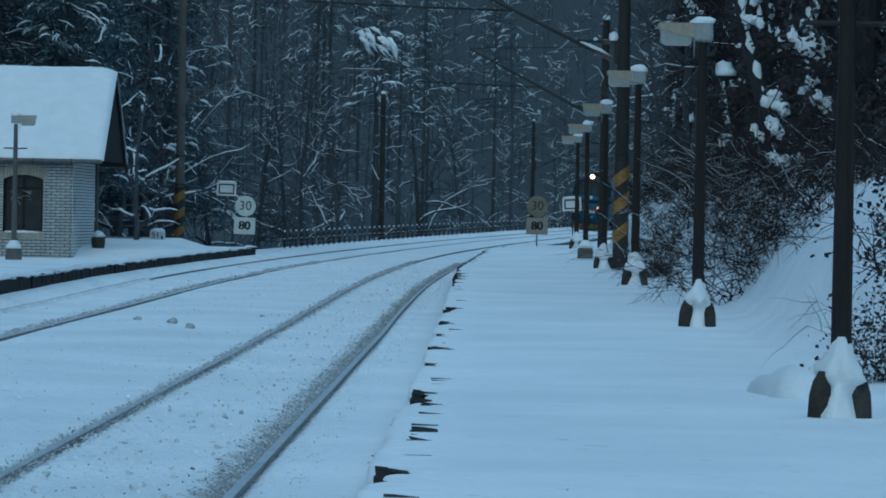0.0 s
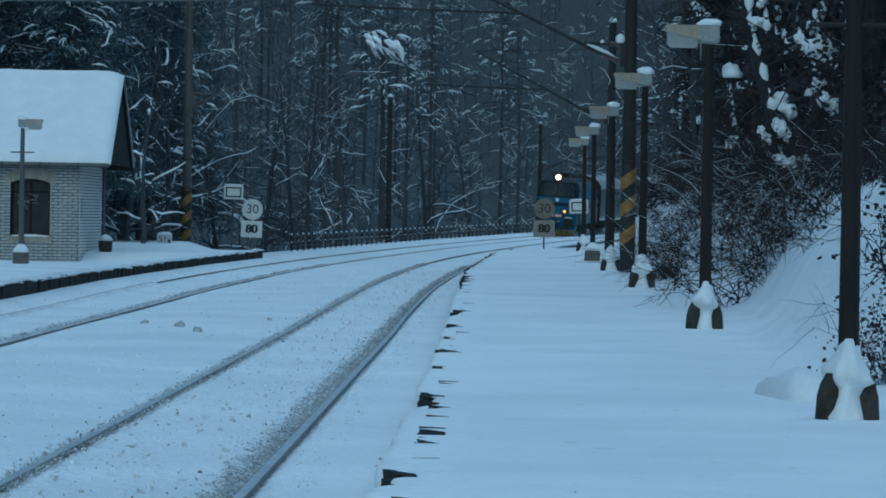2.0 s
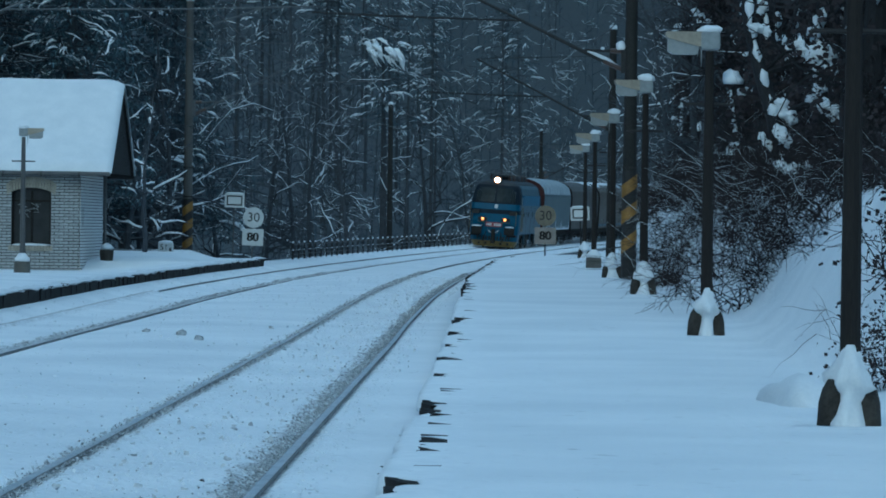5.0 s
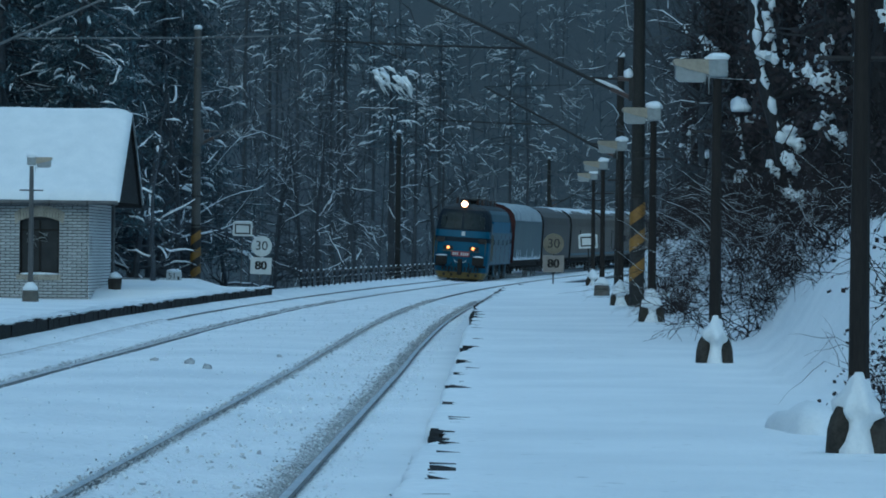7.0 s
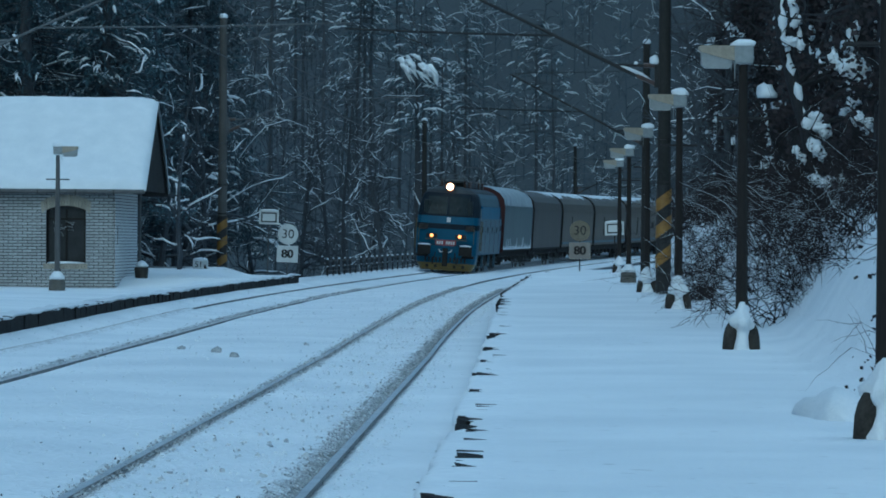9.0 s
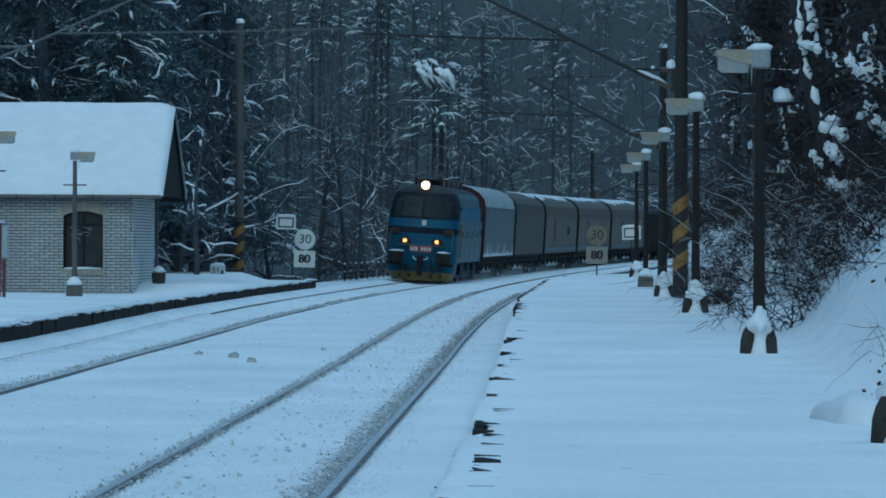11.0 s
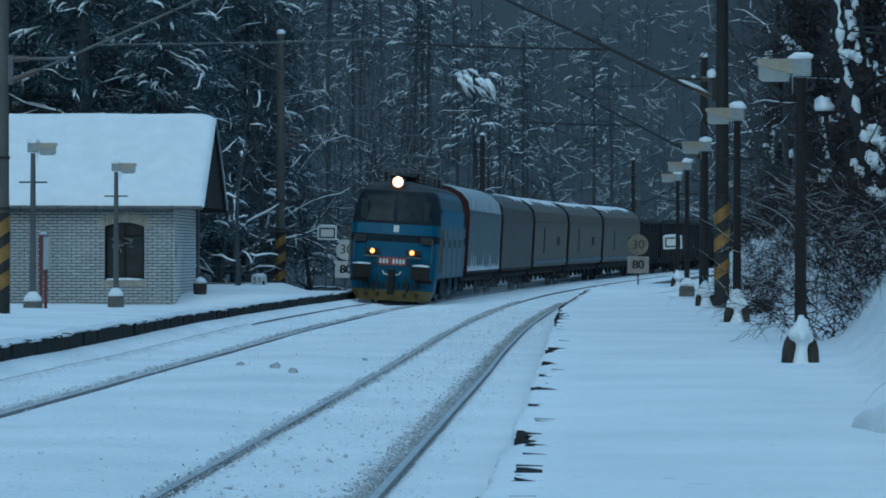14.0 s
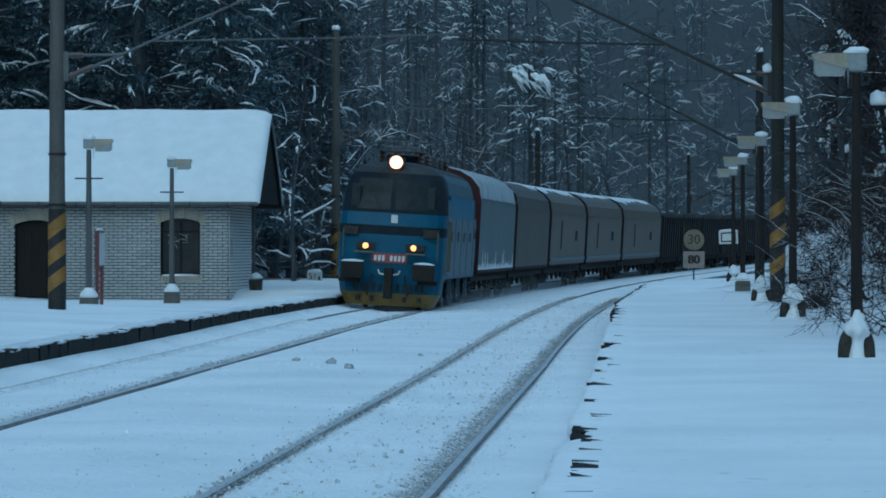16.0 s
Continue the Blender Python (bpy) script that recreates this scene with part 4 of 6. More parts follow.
def bogie(parent, y, base, r, deep=0.5):
    bm = bmesh.new()
    for s in (-1, 1):
        box(bm, s * 1.02 - 0.06, s * 1.02 + 0.06, y - base / 2 - 0.5, y + base / 2 + 0.5, r - 0.05, r + 0.22, bevel=0.03)
        for k in (-1, 1):
            box(bm, s * 1.0 - 0.13, s * 1.0 + 0.15, y + k * base / 2 - 0.16, y + k * base / 2 + 0.16, r - 0.18, r + 0.12, bevel=0.03)
            tube(bm, [(s * 1.1, y + k * base / 4, r - 0.1), (s * 1.1, y + k * base / 4, r + 0.35)], [0.09, 0.09], 8)
    box(bm, -0.95, 0.95, y - 0.25, y + 0.25, r - 0.02, r + 0.25)
    b = part("bogie", bm, UNDER, parent)
    sets = []
    for k in (-1, 1):
        w = part("wheelset", wheelset(r), TYRE, b)
        w.location = (0, y + k * base / 2, r)
        sets.append((w, r))
    return sets


def locomotive():
    L = 15.4
    loco = thing("locomotive", "blue and grey electric locomotive with lit headlamp", "locomotive")
    levels = {  # height: half width, front, corner
        0.1: (1.2, 0.28, 0.3), 0.45: (1.38, 0.16, 0.4), 0.9: (1.45, 0.04, 0.45), 1.5: (1.47, 0.0, 0.46), 2.05: (1.47, 0.0, 0.46), 2.3: (1.47, 0.0, 0.46), 2.65: (1.46, 0.05, 0.46),
        3.2: (1.4, 0.24, 0.46), 3.6: (1.29, 0.42, 0.45), 3.75: (1.2, 0.5, 0.44), 3.9: (1.03, 0.62, 0.42), 4.02: (0.76, 0.82, 0.4), 4.08: (0.4, 1.1, 0.3)}

    def band(name, zs, mat, label=""):
        return part(name, loft([plan_ring(levels[z][0], levels[z][1], L - levels[z][1], z, levels[z][2]) for z in zs]), mat, loco, label)

    skirt = part("skirt", loft([plan_ring(levels[z][0], levels[z][1], 1.7, z, levels[z][2]) for z in (0.1, 0.45)]), LOCO_YELLOW, loco, "dirty yellow skirt")
    lower = part("apron", loft([plan_ring(levels[z][0], levels[z][1], 1.6, z, levels[z][2]) for z in (0.45, 0.9)]), LOCO_BLUE, loco, "blue front apron with slots")
    body = part("lower_body", loft([plan_ring(w, f, L - f, z, c) for z, (w, f, c) in ((0.9, levels[0.9]), (1.5, levels[1.5]), (2.05, levels[2.05]))]), LOCO_BLUE, loco, "blue lower body")
    band("waist_band", (2.05, 2.3), LOCO_NAVY, "dark navy band")
    band("upper_band", (2.3, 2.65), LOCO_BLUE, "blue band")
    cab = band("cab_band", (2.65, 3.2, 3.6, 3.75), LOCO_NAVY, "dark upper cab")
    roof = band("roof", (3.75, 3.9, 4.02, 4.08), LOCO_ROOF, "sooty grey roof")
    # windscreens, following the lean of the cab front
    for s in (-1, 1):
        secs = []
        for z, back in ((2.74, 0.078), (3.2, 0.24), (3.58, 0.411)):
            row = []
            for x in (0.07, 0.45, 0.8, 0.97):
                k = x / (1.44 - 0.46)
                row.append((s * x, back + 0.12 * k * k - 0.022, z))
            secs.append(row)
        bm = bmesh.new()
        vs = [[bm.verts.new(p) for p in row] for row in secs]
        for r0, r1 in zip(vs, vs[1:]):
            for a, b, c, d in zip(r0, r0[1:], r1[1:], r1):
                bm.faces.new((a, b, c, d))
        ext = bmesh.ops.extrude_face_region(bm, geom=bm.faces[:])
        for e in ext["geom"]:
            if isinstance(e, bmesh.types.BMVert):
                e.co.y += 0.03
        bmesh.ops.recalc_face_normals(bm, faces=bm.faces)
        part("windscreen", bm, GLASS, cab, "dark reflecting windscreen")
        part("wiper", tubed([(s * 0.3, 0.02, 2.72), (s * 0.55, 0.16, 3.2)], 0.01, 4), IRON, cab)
        bm = boxed(s * 1.03 - 0.12, s * 1.03 + 0.12, 0.2, 0.32, 2.78, 3.4, bevel=0.03)
        part("side_light_window", bm, GLASS, cab)
        # dark intake grilles at the waist, marker lamps, buffers and hoses
        part("intake", boxed(s * 1.1 - 0.22, s * 1.1 + 0.2, 0.0, 0.2, 2.0, 2.24, bevel=0.03), IRON, body, "black intake")
        lamp = part("lamp_housing", boxed(s * 0.68 - 0.26, s * 0.68 + 0.26, -0.05, 0.1, 1.63, 1.81, bevel=0.02), IRON, body)
        m = part("marker_lamp", lathe([(0.075, 0), (0.08, 0.02), (0.068, 0.045), (0.03, 0.06)], 16), MARKER, lamp, "lit amber marker lamp", True)
        m.matrix_basis = Matrix.Translation((s * 0.66 - 0.02, -0.052, 1.72)) @ FACE
        part("lamp_step", boxed(s * 0.7 - 0.26, s * 0.7 + 0.26, -0.22, -0.055, 1.54, 1.57), LOCO_YELLOW, body, "yellow step")
        buf = part("buffer", tubed([(s * 0.975, 0.1, 1.05), (s * 0.975, -0.42, 1.05)], 0.11, 12), UNDER, loco, "black buffer")
        bm = boxed(s * 0.975 - 0.31, s * 0.975 + 0.31, -0.5, -0.42, 0.83, 1.27, bevel=0.035)
        part("buffer_plate", bm, UNDER, buf)
        part("buffer_snow", lump_mesh(0.3, 0.09, 0.05, s + 3, 0.3), SNOW, buf, smooth=True).location = (s * 0.975, -0.45, 1.29)
        part("footstep_box", boxed(s * 1.08 - 0.28, s * 1.08 + 0.28, -0.25, 0.18, 0.72, 0.84, bevel=0.02), UNDER, loco)
        part("brake_hose", tubed([(s * 0.45, -0.05, 0.95), (s * 0.5, -0.22, 0.7), (s * 0.55, -0.2, 0.4), (s * 0.62, -0.05, 0.55)], 0.03, 6), IRON, loco)
        part("handrail", tubed([(s * 1.3, -0.02, 1.4), (s * 1.3, -0.08, 1.5), (s * 1.3, -0.08, 2.1), (s * 1.3, 0.0, 2.15)], 0.015, 6), LOCO_YELLOW, body)
        part("front_rail", tubed([(s * 0.4, -0.1, 1.3), (s * 1.2, -0.1, 1.3), (s * 1.3, -0.02, 1.32)], 0.015, 6), IRON, body)
        for k in range(5):
            x = s * (0.25 + 0.17 * k)
            part("slot", boxed(x - 0.035, x + 0.035, 0.02 + 0.06 * k / 4, 0.2, 0.5, 0.72, bevel=0.02), IRON, lower)
        for k in range(2):
            part("skirt_step", boxed(s * (0.45 + 0.4 * k) - 0.06, s * (0.45 + 0.4 * k) + 0.06, 0.15, 0.3, 0.22, 0.36), IRON, skirt)
        # sides: grey panel, blue field, cab door, vents
        xo, xi = s * 1.485, s * 1.45
        a, b = sorted((xo, xi))
        panel = part("side_panel", boxed(a, b, 1.75, L - 1.75, 0.98, 2.6, bevel=0.008), LOCO_GREY, loco, "dull grey side panel")
        blue = part("side_field", boxed(*sorted((s * 1.472, s * 1.36)), 2.0, L - 2.0, 2.62, 3.22, bevel=0.008), FIELD_BLUE, loco, "bright blue upper side field")
        edge = part("roof_edge", loft([[(s * 1.42, y, 3.23), (s * 1.33, y, 3.6), (s * 1.2, y, 3.8), (s * 1.15, y, 3.6), (s * 1.2, y, 3.23)] for y in (1.9, L - 1.9)]), LOCO_GREY, loco, "snow-dusted roof edge")
        part("cab_door", boxed(*sorted((s * 1.482, s * 1.45)), 0.98, 1.7, 1.02, 3.1, bevel=0.01), LOCO_GREY, loco, "grey cab door")
        for y in (0.92, 1.76):
            part("door_rail", tubed([(s * 1.53, y, 1.1), (s * 1.53, y, 2.5)], 0.02, 6), LOCO_YELLOW, loco, "pale handrail")
        part("cab_window", boxed(*sorted((s * 1.488, s * 1.46)), 1.1, 1.58, 2.3, 2.95, bevel=0.01), GLASS, loco, "dark cab side window")
        for k in range(4):
            y = 2.6 + 2.9 * k
            vent = part("vent", boxed(*sorted((s * 1.492, s * 1.46)), y, y + 0.9, 1.95, 2.22, bevel=0.008), UNDER, panel, "dark louvred vent")
            for q in range(4):
                part("slat", boxed(*sorted((s * 1.5, s * 1.49)), y + 0.03, y + 0.87, 1.97 + 0.06 * q, 1.995 + 0.06 * q), LOCO_GREY, vent)
            part("panel_seam", boxed(*sorted((s * 1.493, s * 1.484)), y + 1.9, y + 1.93, 1.0, 2.58), UNDER, panel)
        for z in (1.45, 1.9, 2.25):
            part("side_rib", boxed(*sorted((s * 1.494, s * 1.484)), 1.8, L - 1.8, z, z + 0.03), LOCO_BLUE, panel)
    part("logo_plate", boxed(-0.02, 0.16, -0.015, 0.12, 2.38, 2.6, bevel=0.01), SIGN_WHITE, body, "pale square emblem")
    num = part("number_plate", boxed(-0.5, 0.47, -0.03, 0.05, 1.27, 1.54, bevel=0.01), PLATE_RED, body, "red plate with pale characters")
    for k in range(8):
        if k != 3:
            part("plate_bar", boxed(-0.43 + k * 0.11, -0.36 + k * 0.11, -0.036, -0.0305, 1.33, 1.48), SIGN_WHITE, num)
    part("coupling", boxed(-0.11, 0.11, -0.35, 0.05, 0.3, 1.15, bevel=0.03), UNDER, loco, "black coupling hook")
    part("coupler_grip", tubed([(-0.3, -0.05, 1.08), (-0.25, -0.08, 0.98), (-0.12, -0.08, 0.96)], 0.025, 6), SIGN_WHITE, loco)
    part("coupler_grip", tubed([(0.3, -0.05, 1.08), (0.25, -0.08, 0.98), (0.12, -0.08, 0.96)], 0.025, 6), SIGN_WHITE, loco)
    hb = part("headlamp_box", boxed(-0.22, 0.22, 0.46, 1.0, 3.92, 4.2, bevel=0.05), LOCO_ROOF, roof)
    hl = part("headlamp", lathe([(0.115, 0), (0.13, 0.03), (0.11, 0.05), (0.05, 0.07)], 20), HEADLIGHT, hb, "bright warm headlamp", True)
    # added ring, not a lamp part: its emission imitates orange flare around the headlamp
    flare_ring = part("headlamp_glow_ring", lathe([(0.175, 0), (0.185, 0.02), (0.175, 0.03), (0.12, 0.03)], 20), HALO, hb, "orange ring added for the glow around the headlamp", True)
    flare_ring.matrix_basis = Matrix.Translation((0, 0.457, 4.05)) @ FACE
    hl.matrix_basis = Matrix.Translation((0, 0.455, 4.05)) @ FACE
    # roof gear
    for y, w, h in ((3.2, 0.5, 0.22), (6.2, 0.6, 0.3), (8.6, 0.55, 0.25), (11.2, 0.5, 0.3)):
        part("roof_box", boxed(-w, w, y, y + 1.3, 4.06, 4.08 + h, bevel=0.04), LOCO_ROOF, roof)
    for y in (2.2, 4.9, 5.5, 7.9, 10.3, 12.8):
        for x in (-0.55, 0.55):
            part("insulator", lathe([(0.07, 4.05), (0.09, 4.12), (0.05, 4.16), (0.09, 4.22), (0.05, 4.26), (0.08, 4.34), (0.03, 4.38)], 10), BARK_GLAZE, roof).location = (x, y, 0)
    part("roof_cable", tubed([(-0.55, 2.2, 4.4), (-0.5, 5, 4.45), (-0.55, 8, 4.42), (-0.5, 12.8, 4.42)], 0.02, 5), IRON, roof)
    for y, up in ((11.9, True), (2.6, False)):
        panto = part("pantograph", bmesh.new(), PANTO_GREY, roof, "raised pantograph" if up else "folded pantograph")
        h = 1.35 if up else 0.12
        knee = -1.1 if up else -0.9
        base = bmesh.new()
        for x in (-0.6, 0.6):
            tube(base, [(x, y, 4.42), (x * 0.9, y + knee, 4.45 + h * 0.5), (x * 0.75, y, 4.5 + h)], [0.03, 0.026, 0.022], 5)
            tube(base, [(x, y, 4.42), (x * 0.9, y - knee, 4.45 + h * 0.5), (x * 0.75, y, 4.5 + h)], [0.03, 0.026, 0.022], 5)
        for yy, zz in ((y + knee, 4.45 + h * 0.5), (y - knee, 4.45 + h * 0.5)):
            tube(base, [(-0.55, yy, zz), (0.55, yy, zz)], [0.018, 0.018], 5)
        for o in (-0.14, 0.14):
            tube(base, [(-0.95, y + o, 4.4 + h), (-0.7, y + o, 4.55 + h), (0.7, y + o, 4.55 + h), (0.95, y + o, 4.4 + h)], [0.022] * 4, 5)
        box(base, -0.65, 0.65, y - 0.6, y + 0.6, 4.39, 4.43)
        base.to_mesh(panto.data)
        base.free()
    part("underframe", boxed(-1.1, 1.1, 1.8, L - 1.8, 0.62, 0.99), UNDER, loco)
    part("equipment_case", boxed(-1.25, 1.25, 6.3, 9.1, 0.32, 0.75, bevel=0.04), UNDER, loco)
    for s in (-1, 1):
        for y in (2.0, 5.6, L - 5.6, L - 2.0):
            part("sand_pipe", boxed(s * 1.3 - 0.05, s * 1.3 + 0.05, y, y + 0.12, 0.25, 0.97), LOCO_GREY, loco)
    sets = bogie(loco, 3.6, 3.2, 0.625) + bogie(loco, L - 3.6, 3.2, 0.625)
    TRAIN.append((loco, L + 1.0, sets))


def hood_outline(half, z0, shoulder, top, y, n=9, bow=0.0):
    pts = [(-half, y, z0), (-half - bow, y, (z0 + shoulder) / 2), (-half, y, shoulder)]
    for k in range(1, n):
        t = math.pi * k / n
        pts.append((-half * math.cos(t), y, shoulder + (top - shoulder) * math.sin(t) ** 0.8))
    pts += [(half, y, shoulder), (half + bow, y, (z0 + shoulder) / 2), (half, y, z0)]
    return pts


def wagon_base(w, L, r=0.46):
    bm = bmesh.new()
    box(bm, -1.25, 1.25, 0.35, L - 0.35, 0.82, 1.02)
    for s in (-1, 1):
        box(bm, s * 1.2 - 0.05, s * 1.2 + 0.05, 0.6, L - 0.6, 0.7, 0.98)
        for y in np.arange(4.5, L - 4.5, 2.6):
            box(bm, s * 1.1 - 0.05, s * 1.1 + 0.05, y, y + 0.5, 0.4, 0.8)
    part("underframe", bm, UNDER, w)
    for s in (-1, 1):
        for y0, y1 in ((0.45, 0.0), (L - 0.45, L)):
            part("buffer", tubed([(s * 0.88, y0, 1.02), (s * 0.88, y1, 1.02)], [0.1, 0.2], 10), UNDER, w)
    return bogie(w, 2.6, 1.8, r) + bogie(w, L - 2.6, 1.8, r)


def hood_wagon(L, mat, label, snow=False, panels=0):
    """A long wagon under a rounded hood; panels: sliding walls with door outlines."""
    w = thing("covered_wagon", label, "railway wagon", group="wagons of the train")
    half, z0, sh, top = 1.45, 0.95, 3.2, 4.25
    n = 13 if not panels else 6
    ys = np.linspace(0.55, L - 0.55, n * 2 - 1)
    bm = loft([hood_outline(half + (0.012 if i % 2 == 0 and not panels else 0), z0 + 0.1, sh, top, y) for i, y in enumerate(ys)])
    hood = part("hood", bm, mat, w)
    for y in (0.42, L - 0.55):
        end = part("end_wall", loft([hood_outline(half + 0.03, z0, sh + 0.02, top + 0.04, y), hood_outline(half + 0.03, z0, sh + 0.02, top + 0.04, y + 0.13)]), END_RED if mat == TARP_BLUE else UNDER, w, "dark end wall")
    if panels:
        for s in (-1, 1):
            for k in range(panels):
                a, b = 0.75 + k * (L - 1.5) / panels, 0.75 + (k + 1) * (L - 1.5) / panels - 0.12
                p = part("sliding_wall", boxed(*sorted((s * 1.448, s * 1.475)), a, b, 1.38, 3.15, bevel=0.01), mat, w)
                part("door_bar", boxed(*sorted((s * 1.476, s * 1.5)), a + (b - a) * 0.27, a + (b - a) * 0.27 + 0.3, 1.7, 2.9), UNDER, p)
                part("emblem", boxed(*sorted((s * 1.4765, s * 1.482)), a + (b - a) * 0.68, a + (b - a) * 0.68 + 1.6, 2.05, 2.5), UNDER, p, "dark emblem patch")
                part("sill_beam", boxed(*sorted((s * 1.44, s * 1.51)), a, b, 1.2, 1.34, bevel=0.01), LOCO_GREY, w, "pale sill beam dusted with snow")
            part("crease", boxed(*sorted((s * 1.44, s * 1.485)), 0.6, L - 0.6, 3.17, 3.22), mat, w)
    else:
        for s in (-1, 1):
            part("hem", boxed(*sorted((s * 1.44, s * 1.47)), 0.6, L - 0.6, 0.98, 1.08), UNDER, w)
    if mat == TARP_BLUE:
        rng = random.Random(6)
        for s in (-1, 1):
            bm = bmesh.new()
            y = 0.7
            while y < L - 0.9:
                wd, ht = rng.uniform(0.08, 0.35), rng.uniform(0.05, 0.2) + (0.5 if rng.random() < 0.25 else 0) * rng.random()
                x = s * 1.472
                lo = [bm.verts.new(p) for p in ((x, y, 1.085), (x, y + wd, 1.085), (x, y + wd * 0.6, 1.1 + ht), (x, y + wd * 0.4, 1.1 + ht))]
                hi = [bm.verts.new((s * 1.46, v.co.y, v.co.z)) for v in lo]
                bm.faces.new(lo)
                for k in range(4):
                    bm.faces.new((lo[k], hi[k], hi[(k + 1) % 4], lo[(k + 1) % 4]))
                y += wd * rng.uniform(0.7, 1.6)
            tagged(part("frost_hem", bm, SNOW, w, "ragged frost along the hem"), kind="stuff")
    if snow:
        for a, b, amount in snow:
            bm = bmesh.new()
            m = 30
            rows = []
            for i in range(m + 1):
                y = a + (b - a) * i / m
                cut0 = 0.95 + 0.4 * noise.noise((y * 0.6, L, 1.0)) if amount < 1 else 0.08 + 0.06 * noise.noise((y * 1.1, L, 1.0))
                cut1 = 2.2 + 0.2 * noise.noise((y * 0.6, L, 4.0)) if amount < 1 else 3.05 + 0.05 * noise.noise((y * 1.1, L, 4.0))
                row = []
                for k in range(9):
                    t = cut0 + (cut1 - cut0) * k / 8
                    lift = 0.012 + (0.06 if 0 < k < 8 and 0 < i < m else 0.0) * amount
                    row.append(bm.verts.new((math.cos(t) * (half + lift), y, sh + (top - sh) * abs(math.sin(t)) ** 0.8 + lift)))
                rows.append(row)
            for r0, r1 in zip(rows, rows[1:]):
                for k in range(8):
                    bm.faces.new((r0[k], r0[k + 1], r1[k + 1], r1[k]))
            bmesh.ops.recalc_face_normals(bm, faces=bm.faces)
            part("roof_snow", bm, FROST if amount == 1 else SNOW, w, "snow lying on the roof", True)
    TRAIN.append((w, L, wagon_base(w, L)))


def open_wagon(L):
    w = thing("open_wagon", "dark brown high-sided open wagon", "railway wagon", group="wagons of the train")
    bm = bmesh.new()
    for s in (-1, 1):
        box(bm, s * 1.4 - 0.03, s * 1.4 + 0.03, 0.5, L - 0.5, 1.05, 3.35)
    for y in (0.5, L - 0.56):
        box(bm, -1.36, 1.36, y, y + 0.06, 1.05, 3.35)
    box(bm, -1.36, 1.36, 0.57, L - 0.57, 1.03, 1.1)
    part("body", bm, OPEN_BROWN, w)
    part("load", lump_mesh(1.3, L / 2 - 0.8, 1.2, 6, 0.2, 3), UNDER, w, "dark heaped load", True).location = (0, L / 2, 2.4)
    for s in (-1, 1):
        part("top_rail", boxed(*sorted((s * 1.37, s * 1.5)), 0.5, L - 0.5, 3.35, 3.45), OPEN_BROWN, w)
        for y in np.arange(0.7, L - 0.5, 1.53):
            part("rib", boxed(*sorted((s * 1.432, s * 1.5)), y, y + 0.12, 1.05, 3.34), OPEN_BROWN, w)
    TRAIN.append((w, L, wagon_base(w, L)))


locomotive()
hood_wagon(19.9, TARP_BLUE, "covered wagon with a blue-grey tarpaulin hood under frost", [(0.7, 19.2, 1.0)])
hood_wagon(19.9, TARP_GREY, "covered wagon with a dark grey tarpaulin hood", [(14.0, 19.2, 0.6)])
for size, run in ((22.6, [(1.0, 21.0, 0.6)]), (23.4, [(2.0, 22.0, 0.6)]), (26.5, [(1.0, 24.0, 0.6)])):
    hood_wagon(size, WALL_GREY, "taupe sliding-wall wagon with patches of roof snow", run, panels=1)
for _ in range(8):
    open_wagon(14.0)


def nose(t):
    """The train slows gently into the station."""
    return 316.011 - 14.0773 * t - 0.048442 * t ** 2 + 0.023444 * t ** 3 - 0.000914 * t ** 4


ARC_D = np.arange(90.0, 640.0, 0.5)
ARC_S = np.concatenate([[0.0], np.cumsum(np.hypot(np.diff(ARC_D), np.diff([left_mid(d) for d in ARC_D])))])


def on_line(s):
    d = float(np.interp(s, ARC_S, ARC_D))
    return Vector((left_mid(d), d, rise(d)))


def snow_spray(vehicle, length, seed, amount):
    """Fine powder whirled up low beside a vehicle."""
    rng = random.Random(seed)
    bm = bmesh.new()
    for _ in range(amount):
        side = 1 if rng.random() < 0.75 else -1
        p = Vector((side * (1.35 + abs(rng.gauss(0, 0.45))), rng.uniform(0.5, length), 0.05 + abs(rng.gauss(0, 0.3))))
        r = rng.uniform(0.004, 0.011)
        vs = [bm.verts.new(p + Vector((rng.gauss(0, 1), rng.gauss(0, 1), rng.gauss(0, 1))).normalized() * r) for _ in range(4)]
        for f in ((0, 1, 2), (0, 3, 1), (1, 3, 2), (2, 3, 0)):
            bm.faces.new([vs[i] for i in f])
    tagged(part("snow_spray", bm, SNOW, vehicle, "fine powder snow whirled up beside the wheels"), kind="stuff")


for number, (vehicle, length, _) in enumerate(TRAIN[:4]):
    snow_spray(vehicle, length, number, (2500, 6500, 5000, 3000)[number])


def motions():
    times = [round(0.25 * k, 3) for k in range(65)]
    back = 0.0
    for ob, length, sets in TRAIN:
        rows = []
        for t in times:
            s = float(np.interp(nose(t), ARC_D, ARC_S)) + back
            a, b = on_line(s + 3.0), on_line(s + length - 3.0)
            way = (b - a).normalized()
            turn = math.atan2(-way.x, way.y)
            tip = math.asin(way.z)
            lean = math.atan(0.085 * smooth(55, 108, a.y) / 1.5)  # the track is banked in the curve
            roll = Matrix.Translation((0.75, 0, 0)) @ Matrix.Rotation(lean, 4, "Y") @ Matrix.Translation((-0.89, 0, 0))
            rows.append((t, Matrix.Translation(a - way * 3.0) @ Matrix.Rotation(turn, 4, "Z") @ Matrix.Rotation(tip, 4, "X") @ roll))
        walk(ob, rows)
        back += length
    # wheels of the leading vehicles turn as they roll
    ticks = [k / 30 for k in range(481)]
    for ob, length, sets in TRAIN[:2]:
        for w, r in sets:
            home = w.location.copy()
            walk(w, [(t, Matrix.Translation(home) @ Matrix.Rotation(-(nose(0) - nose(t)) * 1.01 / r, 4, "X")) for t in ticks])




